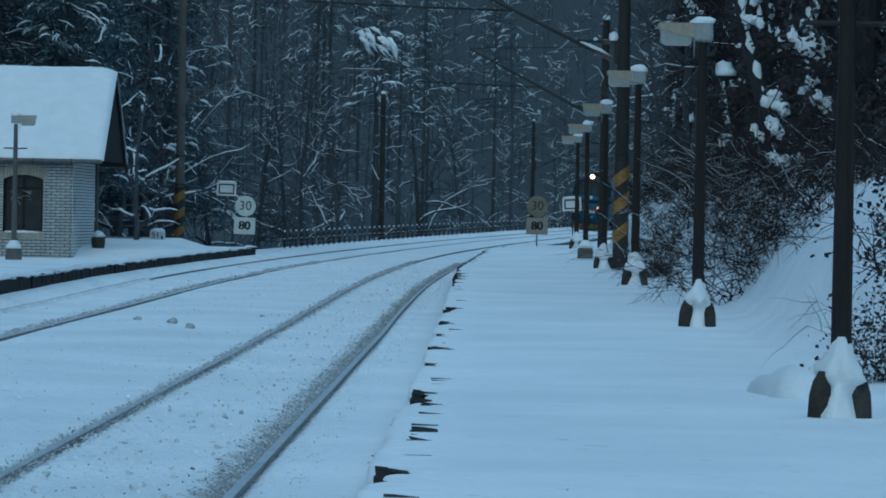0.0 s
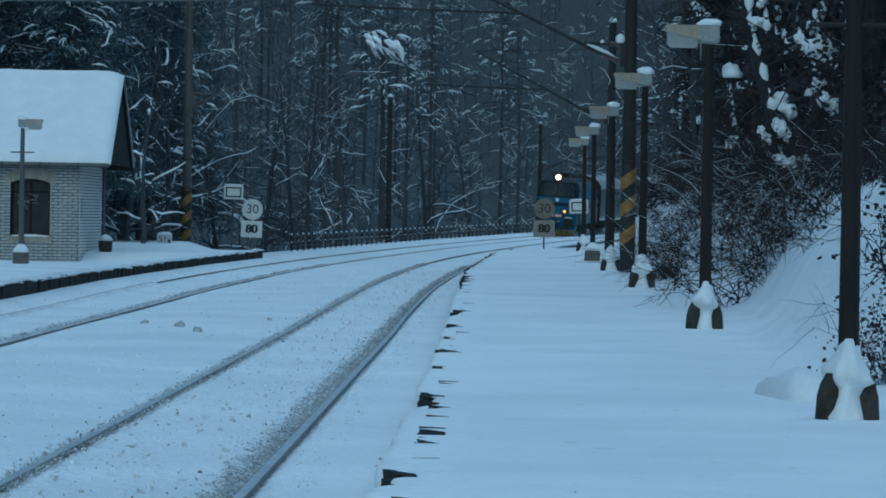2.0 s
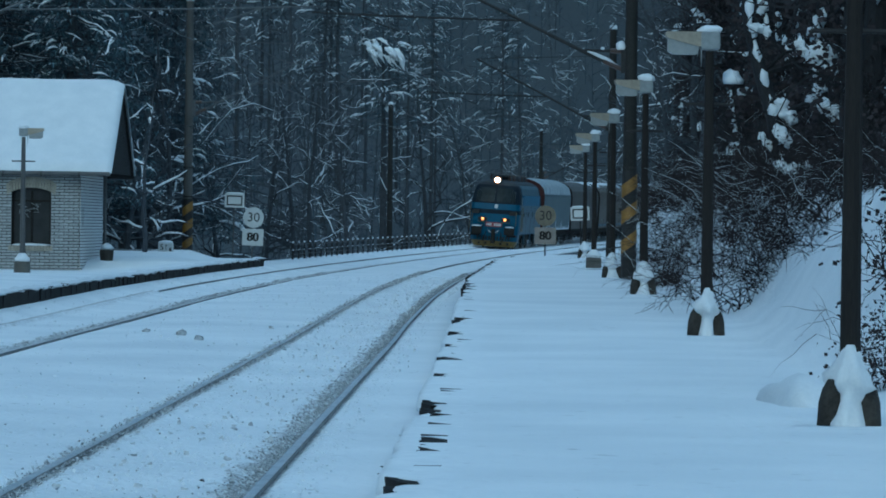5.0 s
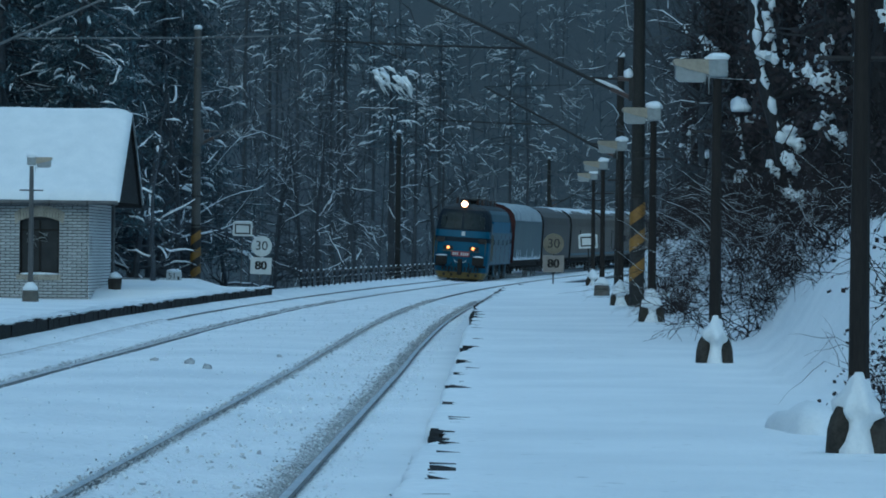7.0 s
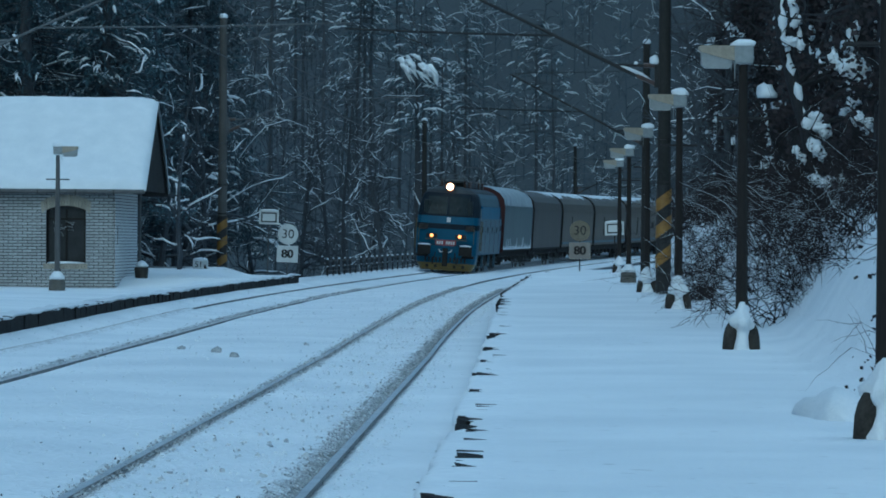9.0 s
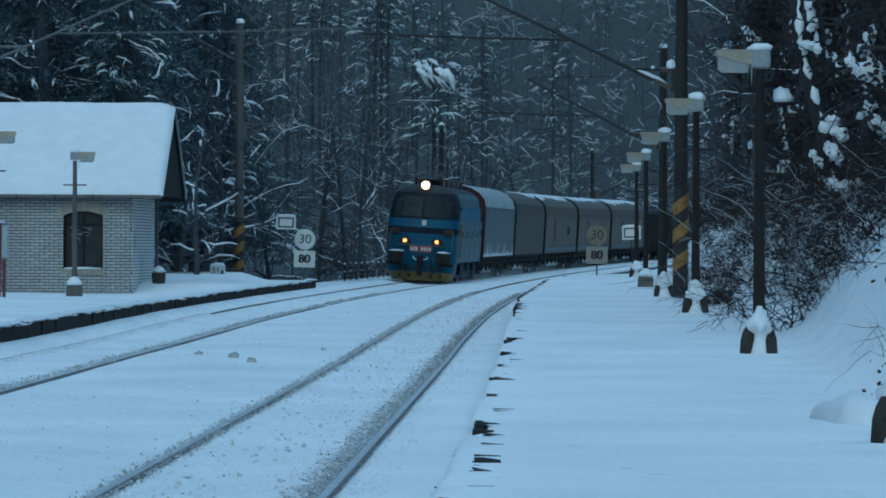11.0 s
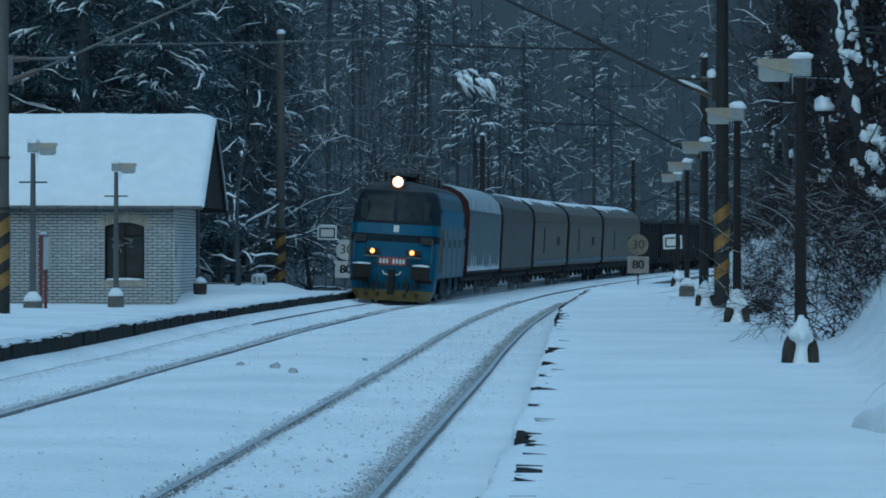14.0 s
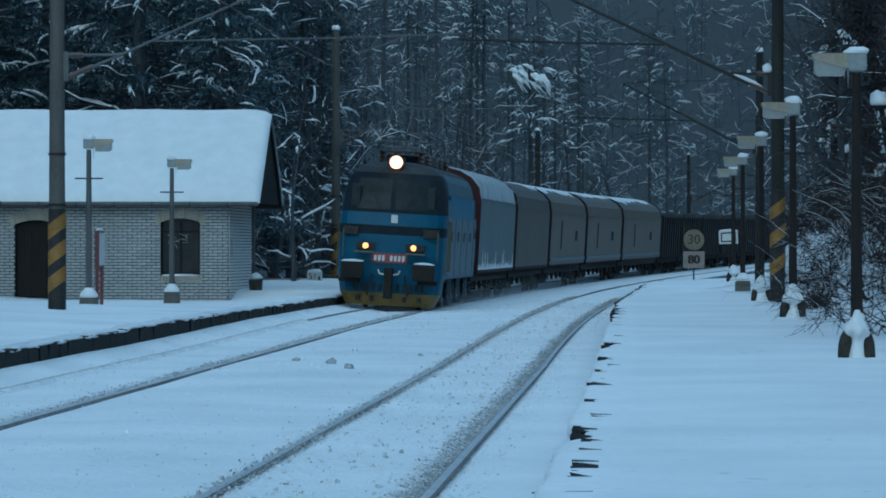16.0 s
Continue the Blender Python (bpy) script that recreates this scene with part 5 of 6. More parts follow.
# ---- platform edges, piece by piece ----
def edges():
    far = thing("platform_edge_far", "dark stone edge of the far platform under snow", "platform edge", kind="structure")
    near = thing("platform_edge_near", "snowed-in stone edge of the near platform", "platform edge", kind="structure")
    rng = random.Random(3)
    meshes = []
    for k in range(4):
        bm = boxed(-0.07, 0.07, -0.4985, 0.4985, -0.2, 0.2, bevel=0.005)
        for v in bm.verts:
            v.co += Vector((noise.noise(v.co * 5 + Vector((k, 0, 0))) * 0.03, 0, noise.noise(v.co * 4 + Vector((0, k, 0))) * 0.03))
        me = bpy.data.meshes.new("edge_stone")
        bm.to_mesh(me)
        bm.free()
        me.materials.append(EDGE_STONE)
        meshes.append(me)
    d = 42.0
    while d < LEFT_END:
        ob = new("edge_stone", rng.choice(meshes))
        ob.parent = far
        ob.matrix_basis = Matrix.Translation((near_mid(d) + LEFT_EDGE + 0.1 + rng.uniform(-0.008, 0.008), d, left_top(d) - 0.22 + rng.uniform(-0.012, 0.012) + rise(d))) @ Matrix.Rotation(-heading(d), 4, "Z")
        d += 1.0
    def swell(d):
        """The height of the snow along the near edge."""
        inner = near_mid(d) + platform_edge(d) + 0.5
        return platform_top(d) + 0.012 + noise.noise((inner * 0.5, d * 0.2, 0.0)) * 0.03 + noise.noise((inner * 0.12, d * 0.06, 5.0)) * 0.06

    def bared(d):
        """How far the snow has fallen off the near edge."""
        bare = smooth(64, 78, d) * (0.8 + 0.5 * noise.noise((d * 0.4, 5.4, 0.6)))
        for centre, reach in ((24.0, 0.9), (35.0, 1.3), (42.0, 0.7), (46.2, 0.9), (50.5, 0.9), (55.0, 1.0), (60.0, 1.6)):
            bare = max(bare, 1 - smooth(0.6, 1.0, abs(d - centre) / reach))
        return bare

    d = 22.0
    while d < 160:
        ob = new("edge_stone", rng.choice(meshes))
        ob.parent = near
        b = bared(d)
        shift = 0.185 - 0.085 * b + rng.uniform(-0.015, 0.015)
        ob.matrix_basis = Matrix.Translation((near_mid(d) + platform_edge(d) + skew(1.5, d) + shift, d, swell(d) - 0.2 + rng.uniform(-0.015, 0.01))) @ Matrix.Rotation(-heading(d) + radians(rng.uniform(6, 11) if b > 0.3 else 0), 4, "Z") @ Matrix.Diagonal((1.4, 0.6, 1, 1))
        d += 0.6

    # snow draped over the near edge in ribs; here and there it has fallen off the stones
    bm = bmesh.new()
    prev = None
    for dd in np.arange(21.0, 160.0, 0.07):
        e = platform_edge(dd)
        t = swell(dd)
        k = dd * 1.15 + 0.9 * noise.noise((dd * 0.5, 11.0, 0.4))
        rib = (k % 1.0) ** 0.7 if k % 1.0 < 0.86 else (1 - k % 1.0) * 6.4
        bare = bared(dd)
        cover = 1 - bare * (1 - 0.55 * smooth(0.62, 0.9, rib + 0.3 * noise.noise((dd * 1.7, 8.3, 0.2))))
        out = -0.13 + (0.17 + 0.06 * rib) * cover + 0.03 * noise.noise((dd * 3.5, 2.0, 0.5))
        x = near_mid(dd) + e + skew(1.5, dd)
        wave = 0.04 * (rib - 0.6) * (1 - 0.7 * bare)
        a = x - out
        row = [bm.verts.new(p) for p in ((x + 0.62, dd, t - 0.14), (x + 0.55, dd, t - 0.012), (x + 0.42, dd, t + 0.006 + 0.4 * wave), (x + 0.28, dd, t + 0.012 + 0.8 * wave), (a + 0.06, dd, t + 0.01 + wave), (a + 0.02, dd, t + 0.002 + wave), (a, dd, t - 0.02), (a - 0.01, dd, t - 0.03 - 0.09 * cover), (a + 0.03, dd, t - 0.04 - 0.09 * cover), (x + 0.26, dd, t - 0.07))]
        if prev:
            for q in range(10):
                bm.faces.new((prev[q], prev[(q + 1) % 10], row[(q + 1) % 10], row[q]))
        prev = row
    bmesh.ops.recalc_face_normals(bm, faces=bm.faces)
    part("snow_lip", bm, EDGE_SNOW, near, "overhanging lip of snow", True)
    bm = bmesh.new()
    prev = None
    for dd in np.arange(41.0, LEFT_END, 0.15):
        t = left_top(dd) - 0.01 + rise(dd) + 0.045 * noise.noise((dd * 1.3, 6.4, 0.3))
        out = 0.18 + 0.1 * noise.noise((dd * 1.7, 3.4, 0.3)) + 0.09 * noise.noise((dd * 6.0, 4.4, 0.6))
        x = near_mid(dd) + LEFT_EDGE
        row = [bm.verts.new(p) for p in ((x - 0.35, dd, t - 0.14), (x - 0.1, dd, t + 0.03), (x + out * 0.7, dd, t + 0.01), (x + out, dd, t - 0.012), (x + out * 0.8, dd, t - 0.028), (x - 0.1, dd, t - 0.06))]
        if prev:
            for k in range(6):
                bm.faces.new((prev[k], prev[(k + 1) % 6], row[(k + 1) % 6], row[k]))
        prev = row
    bmesh.ops.recalc_face_normals(bm, faces=bm.faces)
    part("snow_lip", bm, SNOW, far, "overhanging lip of snow", True)


edges()


SNOW_GREY = surface("grey_snow", (0.3, 0.31, 0.32), (0.66, 0.68, 0.7), 7, 35, 0.85, bump=0.5)
DIRTY_SNOW = surface("dirty_snow", (0.14, 0.145, 0.15), (0.48, 0.5, 0.515), 9, 40, 0.85, bump=0.5)


def snow_bits():
    """Loose lumps thrown out by the plough, and drifts."""
    for x, d, r in ((-1.32, 58.6, 0.05), (-1.62, 60.6, 0.055), (-2.2, 62.6, 0.04), (-0.35, 66, 0.03)):
        ob = part("snow_lump", lump_mesh(r * 1.3, r, r * 1.1, r * 50, 0.9), DIRTY_SNOW, smooth=True)
        ob.location = (x, d, height(x - near_mid(d), d) + r * 0.3)
        tagged(ob, "small clod of dirty snow on the track bed", "snow clod", "snow clods")
    rng = random.Random(12)
    bm = bmesh.new()
    for _ in range(520):
        d = 22 + 100 * rng.random() ** 1.5
        u = rng.gauss(0.0, 0.75) if rng.random() < 0.75 else rng.uniform(-7, 1)
        r = rng.uniform(0.005, 0.017)
        p = place(u, d)
        q = [Vector((rng.gauss(0, 1), rng.gauss(0, 1), rng.gauss(0, 1))).normalized() * r for _ in range(4)]
        vs = [bm.verts.new(p + v + Vector((0, 0, r * 0.4))) for v in q]
        for f in ((0, 1, 2), (0, 3, 1), (1, 3, 2), (2, 3, 0)):
            bm.faces.new([vs[i] for i in f])
    tagged(part("dirt_crumbs", bm, CONCRETE_DARK), "dark crumbs of grit scattered on the snow", "grit", kind="stuff")
    bm = bmesh.new()
    for _ in range(15500):
        d = 22 + 120 * rng.random() ** 1.7
        r = rng.uniform(0.004, 0.017) * (0.7 + d / 80)
        share = rng.random()
        if share < 0.2:
            u = -GAP + 0.68 - abs(rng.gauss(0, 0.11))
        elif share < 0.72:
            u = 0.68 - abs(rng.gauss(0, 0.08))
        else:
            u = -0.75 + rng.gauss(0, 0.07)
        p = place(u, d)
        if -1.5 < u < -0.6:
            p.z = max(p.z, rise(d) + cant(u, d) - 0.01)
        q = [Vector((rng.gauss(0, 1), rng.gauss(0, 1), rng.gauss(0, 0.8))).normalized() * r for _ in range(4)]
        vs = [bm.verts.new(p + v + Vector((0, 0, r * 0.3))) for v in q]
        for f in ((0, 1, 2), (0, 3, 1), (1, 3, 2), (2, 3, 0)):
            bm.faces.new([vs[i] for i in f])
    tagged(part("snow_crumbs", bm, DIRTY_SNOW), "dirty crumbled snow thrown up along the rails", "snow", kind="stuff")
    bm = bmesh.new()
    for k in range(2800):
        d = 22 + 110 * rng.random() ** 1.7
        u = -0.75 + rng.choice((-1, 1)) * abs(rng.gauss(0.06, 0.035)) + 0.02 * noise.noise((d * 2.0, 8.0, 0))
        r = rng.uniform(0.006, 0.018) * (0.7 + d / 90)
        if k % 9 == 0:
            u, r = rng.uniform(-0.6, 0.6), rng.uniform(0.018, 0.04)
        p = place(u, d)
        p.z = max(p.z, rise(d) + cant(u, d) - 0.012)
        q = [Vector((rng.gauss(0, 1), rng.gauss(0, 1), rng.gauss(0, 0.7))).normalized() * r for _ in range(5)]
        vs = [bm.verts.new(p + v + Vector((0, 0, r * 0.2))) for v in q]
        for f in ((0, 1, 2), (0, 3, 1), (1, 3, 2), (2, 3, 0), (0, 4, 1), (1, 4, 3), (3, 4, 0)):
            bm.faces.new([vs[i] for i in f])
    tagged(part("snow_clods", bm, SNOW_GREY), "grey snow clods broken along the rail", "snow", kind="stuff")
    bm = bmesh.new()
    for _ in range(13000):
        d = 22 + 110 * rng.random() ** 1.6
        u = rng.uniform(-0.95, 1.15) if rng.random() < 0.7 else rng.uniform(-6.2, -0.9)
        r = rng.uniform(0.005, 0.02) * (0.7 + d / 90)
        p = place(u, d)
        q = [Vector((rng.gauss(0, 1), rng.gauss(0, 1), rng.gauss(0, 0.7))).normalized() * r for _ in range(4)]
        vs = [bm.verts.new(p + v + Vector((0, 0, r * 0.25))) for v in q]
        for f in ((0, 1, 2), (0, 3, 1), (1, 3, 2), (2, 3, 0)):
            bm.faces.new([vs[i] for i in f])
    tagged(part("snow_crumbs", bm, SNOW), "loose crumbs of snow over the track bed", "snow", kind="stuff")
    drift = part("snow_drift", lump_mesh(0.34, 1.0, 0.3, 4, 0.35, 3), SNOW, smooth=True)
    drift.location = place(4.86, 36.2, 0.08)
    tagged(drift, "rounded snow drift behind the lamp foot", "snow drift")


snow_bits()


# ---- trees ----
def bend(rng, way, amount):
    return (way + Vector((rng.gauss(0, amount), rng.gauss(0, amount), rng.gauss(0, amount)))).normalized()


def snow_on(bm, pts, r, rng, thick, cover=0.55):
    """Snow lying along the upper side of a bough."""
    if rng.random() > cover * 1.6:
        return
    along = (pts[-1] - pts[0]).normalized()
    if abs(along.z) > 0.88:
        return
    first, last = rng.randint(0, 1), len(pts) - rng.randint(0, 1)
    run = [p + Vector((0, 0, r[first + k] * 0.8 + thick * 0.2)) for k, p in enumerate(pts[first:last])]
    fat = [0.35 * r[first + k] + thick * rng.uniform(0.25, 0.7) for k in range(len(run))]
    fat[0] *= 0.4
    fat[-1] *= 0.4
    tube(bm, run, fat, 4, False)


def bough(rng, wood, snow, start, way, length, radius, steps, droop, depth, thick, sides=4, kids=(5, 4), cover=0.22):
    pts, rad, p = [start], [radius], start.copy()
    for i in range(steps):
        way = bend(rng, way, 0.27)
        way.z += droop
        way.normalize()
        p = p + way * (length / steps)
        pts.append(p.copy())
        rad.append(radius * (1 - 0.85 * (i + 1) / steps))
    tube(wood, pts, rad, sides, False)
    snow_on(snow, pts, rad, rng, thick * (0.5 + 0.3 * depth), cover + 0.06 * depth)
    if depth > 0:
        for _ in range(kids[0] if depth > 1 else kids[1]):
            k = rng.randint(1, steps)
            side = bend(rng, (pts[k] - pts[k - 1]).normalized(), 0.75)
            bough(rng, wood, snow, pts[k - 1].lerp(pts[k], rng.random()), side, length * rng.uniform(0.3, 0.55), rad[k] * 0.75 + 0.004, max(3, steps - 3), droop, depth - 1, thick, 3, kids, cover)


def bare_tree(seed, tall, low, limbs, thick=0.04, reach=0.34, lean=0.0, cover=0.16, stout=1.0, sway=0.05, kids=(6, 3)):
    rng = random.Random(seed)
    trunk, wood, snow = bmesh.new(), bmesh.new(), bmesh.new()
    pts, rad, p, way = [], [], Vector((0, 0, -0.6)), Vector((lean, 0, 1)).normalized()
    n = 10
    base = (tall * 0.011 + 0.04) * stout
    for i in range(n + 1):
        pts.append(p.copy())
        rad.append(base * (1 - 0.85 * i / n) * (1.35 if i == 0 else 1))
        way = bend(rng, way, sway)
        way.z += 0.05
        way.normalize()
        p = p + way * (tall / n)
    tube(trunk, pts, rad, 8, False)
    for i in range(limbs):
        k = low + (1 - low) * (i + rng.random()) / limbs
        f = k * n
        j = min(n - 1, int(f))
        at = pts[j].lerp(pts[j + 1], f - j)
        a = rng.random() * math.tau
        w = Vector((math.cos(a), math.sin(a), rng.uniform(0.15, 0.9))).normalized()
        bough(rng, wood, snow, at, w, tall * reach * (1.15 - 0.75 * k) * rng.uniform(0.7, 1.2), rad[j] * 0.5 + 0.01, 7, 0.02, 2, thick, 3, kids, cover)
    return trunk, wood, snow


def pine(seed, tall, low, tufts, load=1.0, needles=34, stout=1.0, share=0.5, crooked=0):
    """A pine: bare stem below, boughs with needle tufts, drooping fingers of snow on some."""
    rng = random.Random(seed)
    trunk, wood, snow = bmesh.new(), bmesh.new(), bmesh.new()
    tube(trunk, [(0, 0, -0.6), (rng.uniform(-0.2, 0.2), 0, tall * 0.5), (rng.uniform(-0.3, 0.3), 0, tall)], [(tall * 0.014 + 0.05) * stout, (tall * 0.01 + 0.03) * stout, 0.03], 8, False)
    for i in range(tufts):
        k = low + (1 - low) * rng.random()
        a = rng.random() * math.tau
        reach = tall * 0.2 * (1.25 - k) * rng.uniform(0.35, 1.1) + 0.3
        out = Vector((math.cos(a), math.sin(a), 0))
        c = out * reach + Vector((0, 0, tall * k - reach * 0.15))
        tube(trunk, [(0, 0, tall * k), c * 0.5 + Vector((0, 0, tall * k * 0.5 + 0.05)), c], [0.035, 0.025, 0.01], 3, False)
        for _ in range(needles):
            o = c + Vector((rng.gauss(0, 0.36), rng.gauss(0, 0.36), rng.gauss(0, 0.15)))
            w = Vector((rng.gauss(0, 1), rng.gauss(0, 1), rng.gauss(-0.15, 0.45))).normalized() * rng.uniform(0.18, 0.42)
            g = w.cross(Vector((0, 0, 1))).normalized() * 0.036
            wood.faces.new([wood.verts.new(q) for q in (o - g, o + g, o + w)])
        if rng.random() < share:
            for _ in range(rng.randint(1, 3)):
                o = c + Vector((rng.gauss(0, 0.28), rng.gauss(0, 0.28), rng.uniform(0.05, 0.2)))
                w = (out + Vector((rng.gauss(0, 0.3), rng.gauss(0, 0.3), rng.uniform(-0.3, 0.15)))).normalized() * rng.uniform(0.12, 0.42) * (0.6 + 0.4 * load)
                r = load * rng.uniform(0.03, 0.075)
                tube(snow, [o - w, o, o + w + Vector((0, 0, -0.09)), o + 1.5 * w + Vector((0, 0, -0.25))], [0.3 * r, r, 0.85 * r, 0.15 * r], 4, False)
    for _ in range(crooked):
        k, a = rng.uniform(0.1, 0.75), rng.random() * math.tau
        w = Vector((math.cos(a), math.sin(a) * 0.6, rng.uniform(-0.1, 0.5))).normalized()
        bough(rng, trunk, snow, Vector((0, 0, tall * k)), w, rng.uniform(1.4, 3.4), 0.06, 5, -0.02, 1, 0.085, 4, (4, 4), 0.4)
    return trunk, wood, snow


def slope_tree(seed, tall, snowy, boughs=15):
    """A slender bare tree of the far slope: rising boughs with side twigs, snow lying along them."""
    rng = random.Random(seed)
    trunk, wood, snow = bmesh.new(), bmesh.new(), bmesh.new()
    lean = rng.uniform(-0.25, 0.25)
    tube(trunk, [(0, 0, -0.6), (lean * tall * 0.3, 0, tall * 0.45), (lean * tall * 0.5, 0, tall)], [0.055, 0.04, 0.012], 6, False)
    swing = rng.choice((-0.5, 0.5))
    for i in range(boughs):
        k = 0.08 + 0.9 * (i + rng.random()) / boughs
        a = rng.random() * math.tau
        way = Vector((math.cos(a) + swing, math.sin(a), rng.uniform(0.25, 1.2))).normalized()
        length = tall * 0.2 * (1.25 - k) * rng.uniform(0.6, 1.25) + 0.6
        p = Vector((lean * tall * (0.55 * k), 0, tall * k))
        pts = [p]
        for _ in range(3):
            way = bend(rng, way, 0.14)
            way.z -= 0.1
            way.normalize()
            p = p + way * length / 3
            pts.append(p)
        tube(wood, pts, [0.035, 0.028, 0.018, 0.006], 3, False)
        laden = rng.random() < snowy
        up = Vector((0, 0, 0.04))
        if laden:
            f = rng.uniform(0.018, 0.04)
            tube(snow, [q + up for q in pts], [0.3 * f, f, 0.9 * f, 0.2 * f], 3, False)
        for _ in range(5):
            j = rng.randint(0, 2)
            o = pts[j].lerp(pts[j + 1], rng.random())
            w = bend(rng, (pts[j + 1] - pts[j]).normalized(), 0.45)
            n = rng.uniform(0.3, 0.85)
            tw = [o, o + w * n * 0.5, o + bend(rng, w, 0.2) * n]
            tube(wood, tw, [0.016, 0.012, 0.004], 3, False)
            if rng.random() < (0.75 if laden else 0.12):
                f = rng.uniform(0.01, 0.026)
                tube(snow, [q + up * 0.5 for q in tw], [0.4 * f, f, 0.3 * f], 3, False)
    return trunk, wood, snow


def ivy_tree(seed, tall):
    """A stem wrapped in dark ivy with lumps of snow."""
    rng = random.Random(seed)
    trunk, wood, snow = bmesh.new(), bmesh.new(), bmesh.new()
    lean = rng.uniform(-0.28, 0.22)
    tube(trunk, [(0, 0, -0.8), (lean * tall * 0.35, 0, tall * 0.4), (lean * tall * 0.8, 0, tall * 0.75), (lean * tall, 0, tall)], [0.24, 0.19, 0.13, 0.06], 9, False)
    for _ in range(46):
        k, a, r = rng.random() ** 1.2, rng.random() * math.tau, abs(rng.gauss(0.22, 0.25))
        c = Vector((lean * tall * k + math.cos(a) * r, math.sin(a) * r, tall * k))
        spread = rng.uniform(0.12, 0.36)
        for _ in range(60):
            o = c + Vector((rng.gauss(0, spread), rng.gauss(0, spread), rng.gauss(0, spread * 1.2)))
            s = rng.uniform(0.03, 0.075)
            x = Vector((rng.gauss(0, 1), rng.gauss(0, 1), rng.gauss(0, 1))).normalized() * s
            y = x.orthogonal().normalized() * s
            wood.faces.new([wood.verts.new(q) for q in (o - x, o + y, o + x, o - y)])
    for _ in range(16):
        k = rng.uniform(0.1, 1)
        a = rng.random() * math.tau
        w = Vector((math.cos(a), math.sin(a), rng.uniform(0, 0.7)))
        bough(rng, trunk, snow, Vector((lean * tall * k, 0, tall * k)), w.normalized(), rng.uniform(1.2, 3.0), 0.04, 4, -0.03, 1, 0.012, 3, (5, 4), 0.0)
    for _ in range(7):
        k = rng.random()
        a = rng.random() * math.tau
        r = rng.uniform(0.25, 0.7)
        o = Vector((lean * tall * k + math.cos(a) * r, math.sin(a) * r, tall * k))
        z = rng.uniform(0.06, 0.26)
        one = lump_mesh(rng.uniform(0.06, 0.24), rng.uniform(0.06, 0.2), z, rng.random() * 9, 0.8, 2)
        mp = {v: snow.verts.new(v.co + o) for v in one.verts}
        for f in one.faces:
            snow.faces.new([mp[v] for v in f.verts])
        one.free()
    # snow plastered down the stem where it leans
    for _ in range(1):
        k, a = rng.uniform(0.15, 0.6), rng.random() * math.tau
        for _ in range(12):
            k += rng.uniform(0.008, 0.02)
            o = Vector((lean * tall * k + math.cos(a) * 0.26 + rng.gauss(0, 0.05), math.sin(a) * 0.26 + rng.gauss(0, 0.05), tall * k))
            one = lump_mesh(rng.uniform(0.06, 0.13), rng.uniform(0.06, 0.13), rng.uniform(0.1, 0.2), rng.random() * 9, 0.8, 1, False)
            mp = {v: snow.verts.new(v.co + o) for v in one.verts}
            for f in one.faces:
                snow.faces.new([mp[v] for v in f.verts])
            one.free()
    return trunk, wood, snow


def thicket(seed, tall, stems, arch_out=0.5, leaves=0):
    """A bush of arching bare stems."""
    rng = random.Random(seed)
    wood, snow = bmesh.new(), bmesh.new()
    for _ in range(stems):
        a = rng.random() * math.tau
        out = rng.uniform(0.2, 1.0) * arch_out
        w = Vector((math.cos(a) * out, math.sin(a) * out, 1)).normalized()
        bough(rng, wood, snow, Vector((rng.gauss(0, 0.3), rng.gauss(0, 0.3), -0.1)), w, tall * rng.uniform(0.6, 1.2), 0.012, 7, -0.12, 1, 0.006, 3, (4, 8), 0.08)
    leaf = bmesh.new()
    for _ in range(leaves):
        o = Vector((rng.gauss(0, 0.4), rng.gauss(0, 0.4), abs(rng.gauss(0.5, 0.4)) * tall * 0.6))
        s = rng.uniform(0.018, 0.04)
        x = Vector((rng.gauss(0, 1), rng.gauss(0, 1), rng.gauss(0, 1))).normalized() * s
        y = x.orthogonal().normalized() * s
        leaf.faces.new([leaf.verts.new(q) for q in (o - x, o + y, o + x, o - y)])
    return wood, leaf, snow


def tree_thing(name, label, category, group, pieces, mats, names):
    ob = thing(name, label, category, group=group)
    for bm, mat, n in zip(pieces, mats, names):
        if len(bm.verts):
            p = part(n, bm, mat, ob, smooth="snow" in n)
            if n != "trunk":
                p["kind"] = "stuff"
        else:
            bm.free()
    return ob


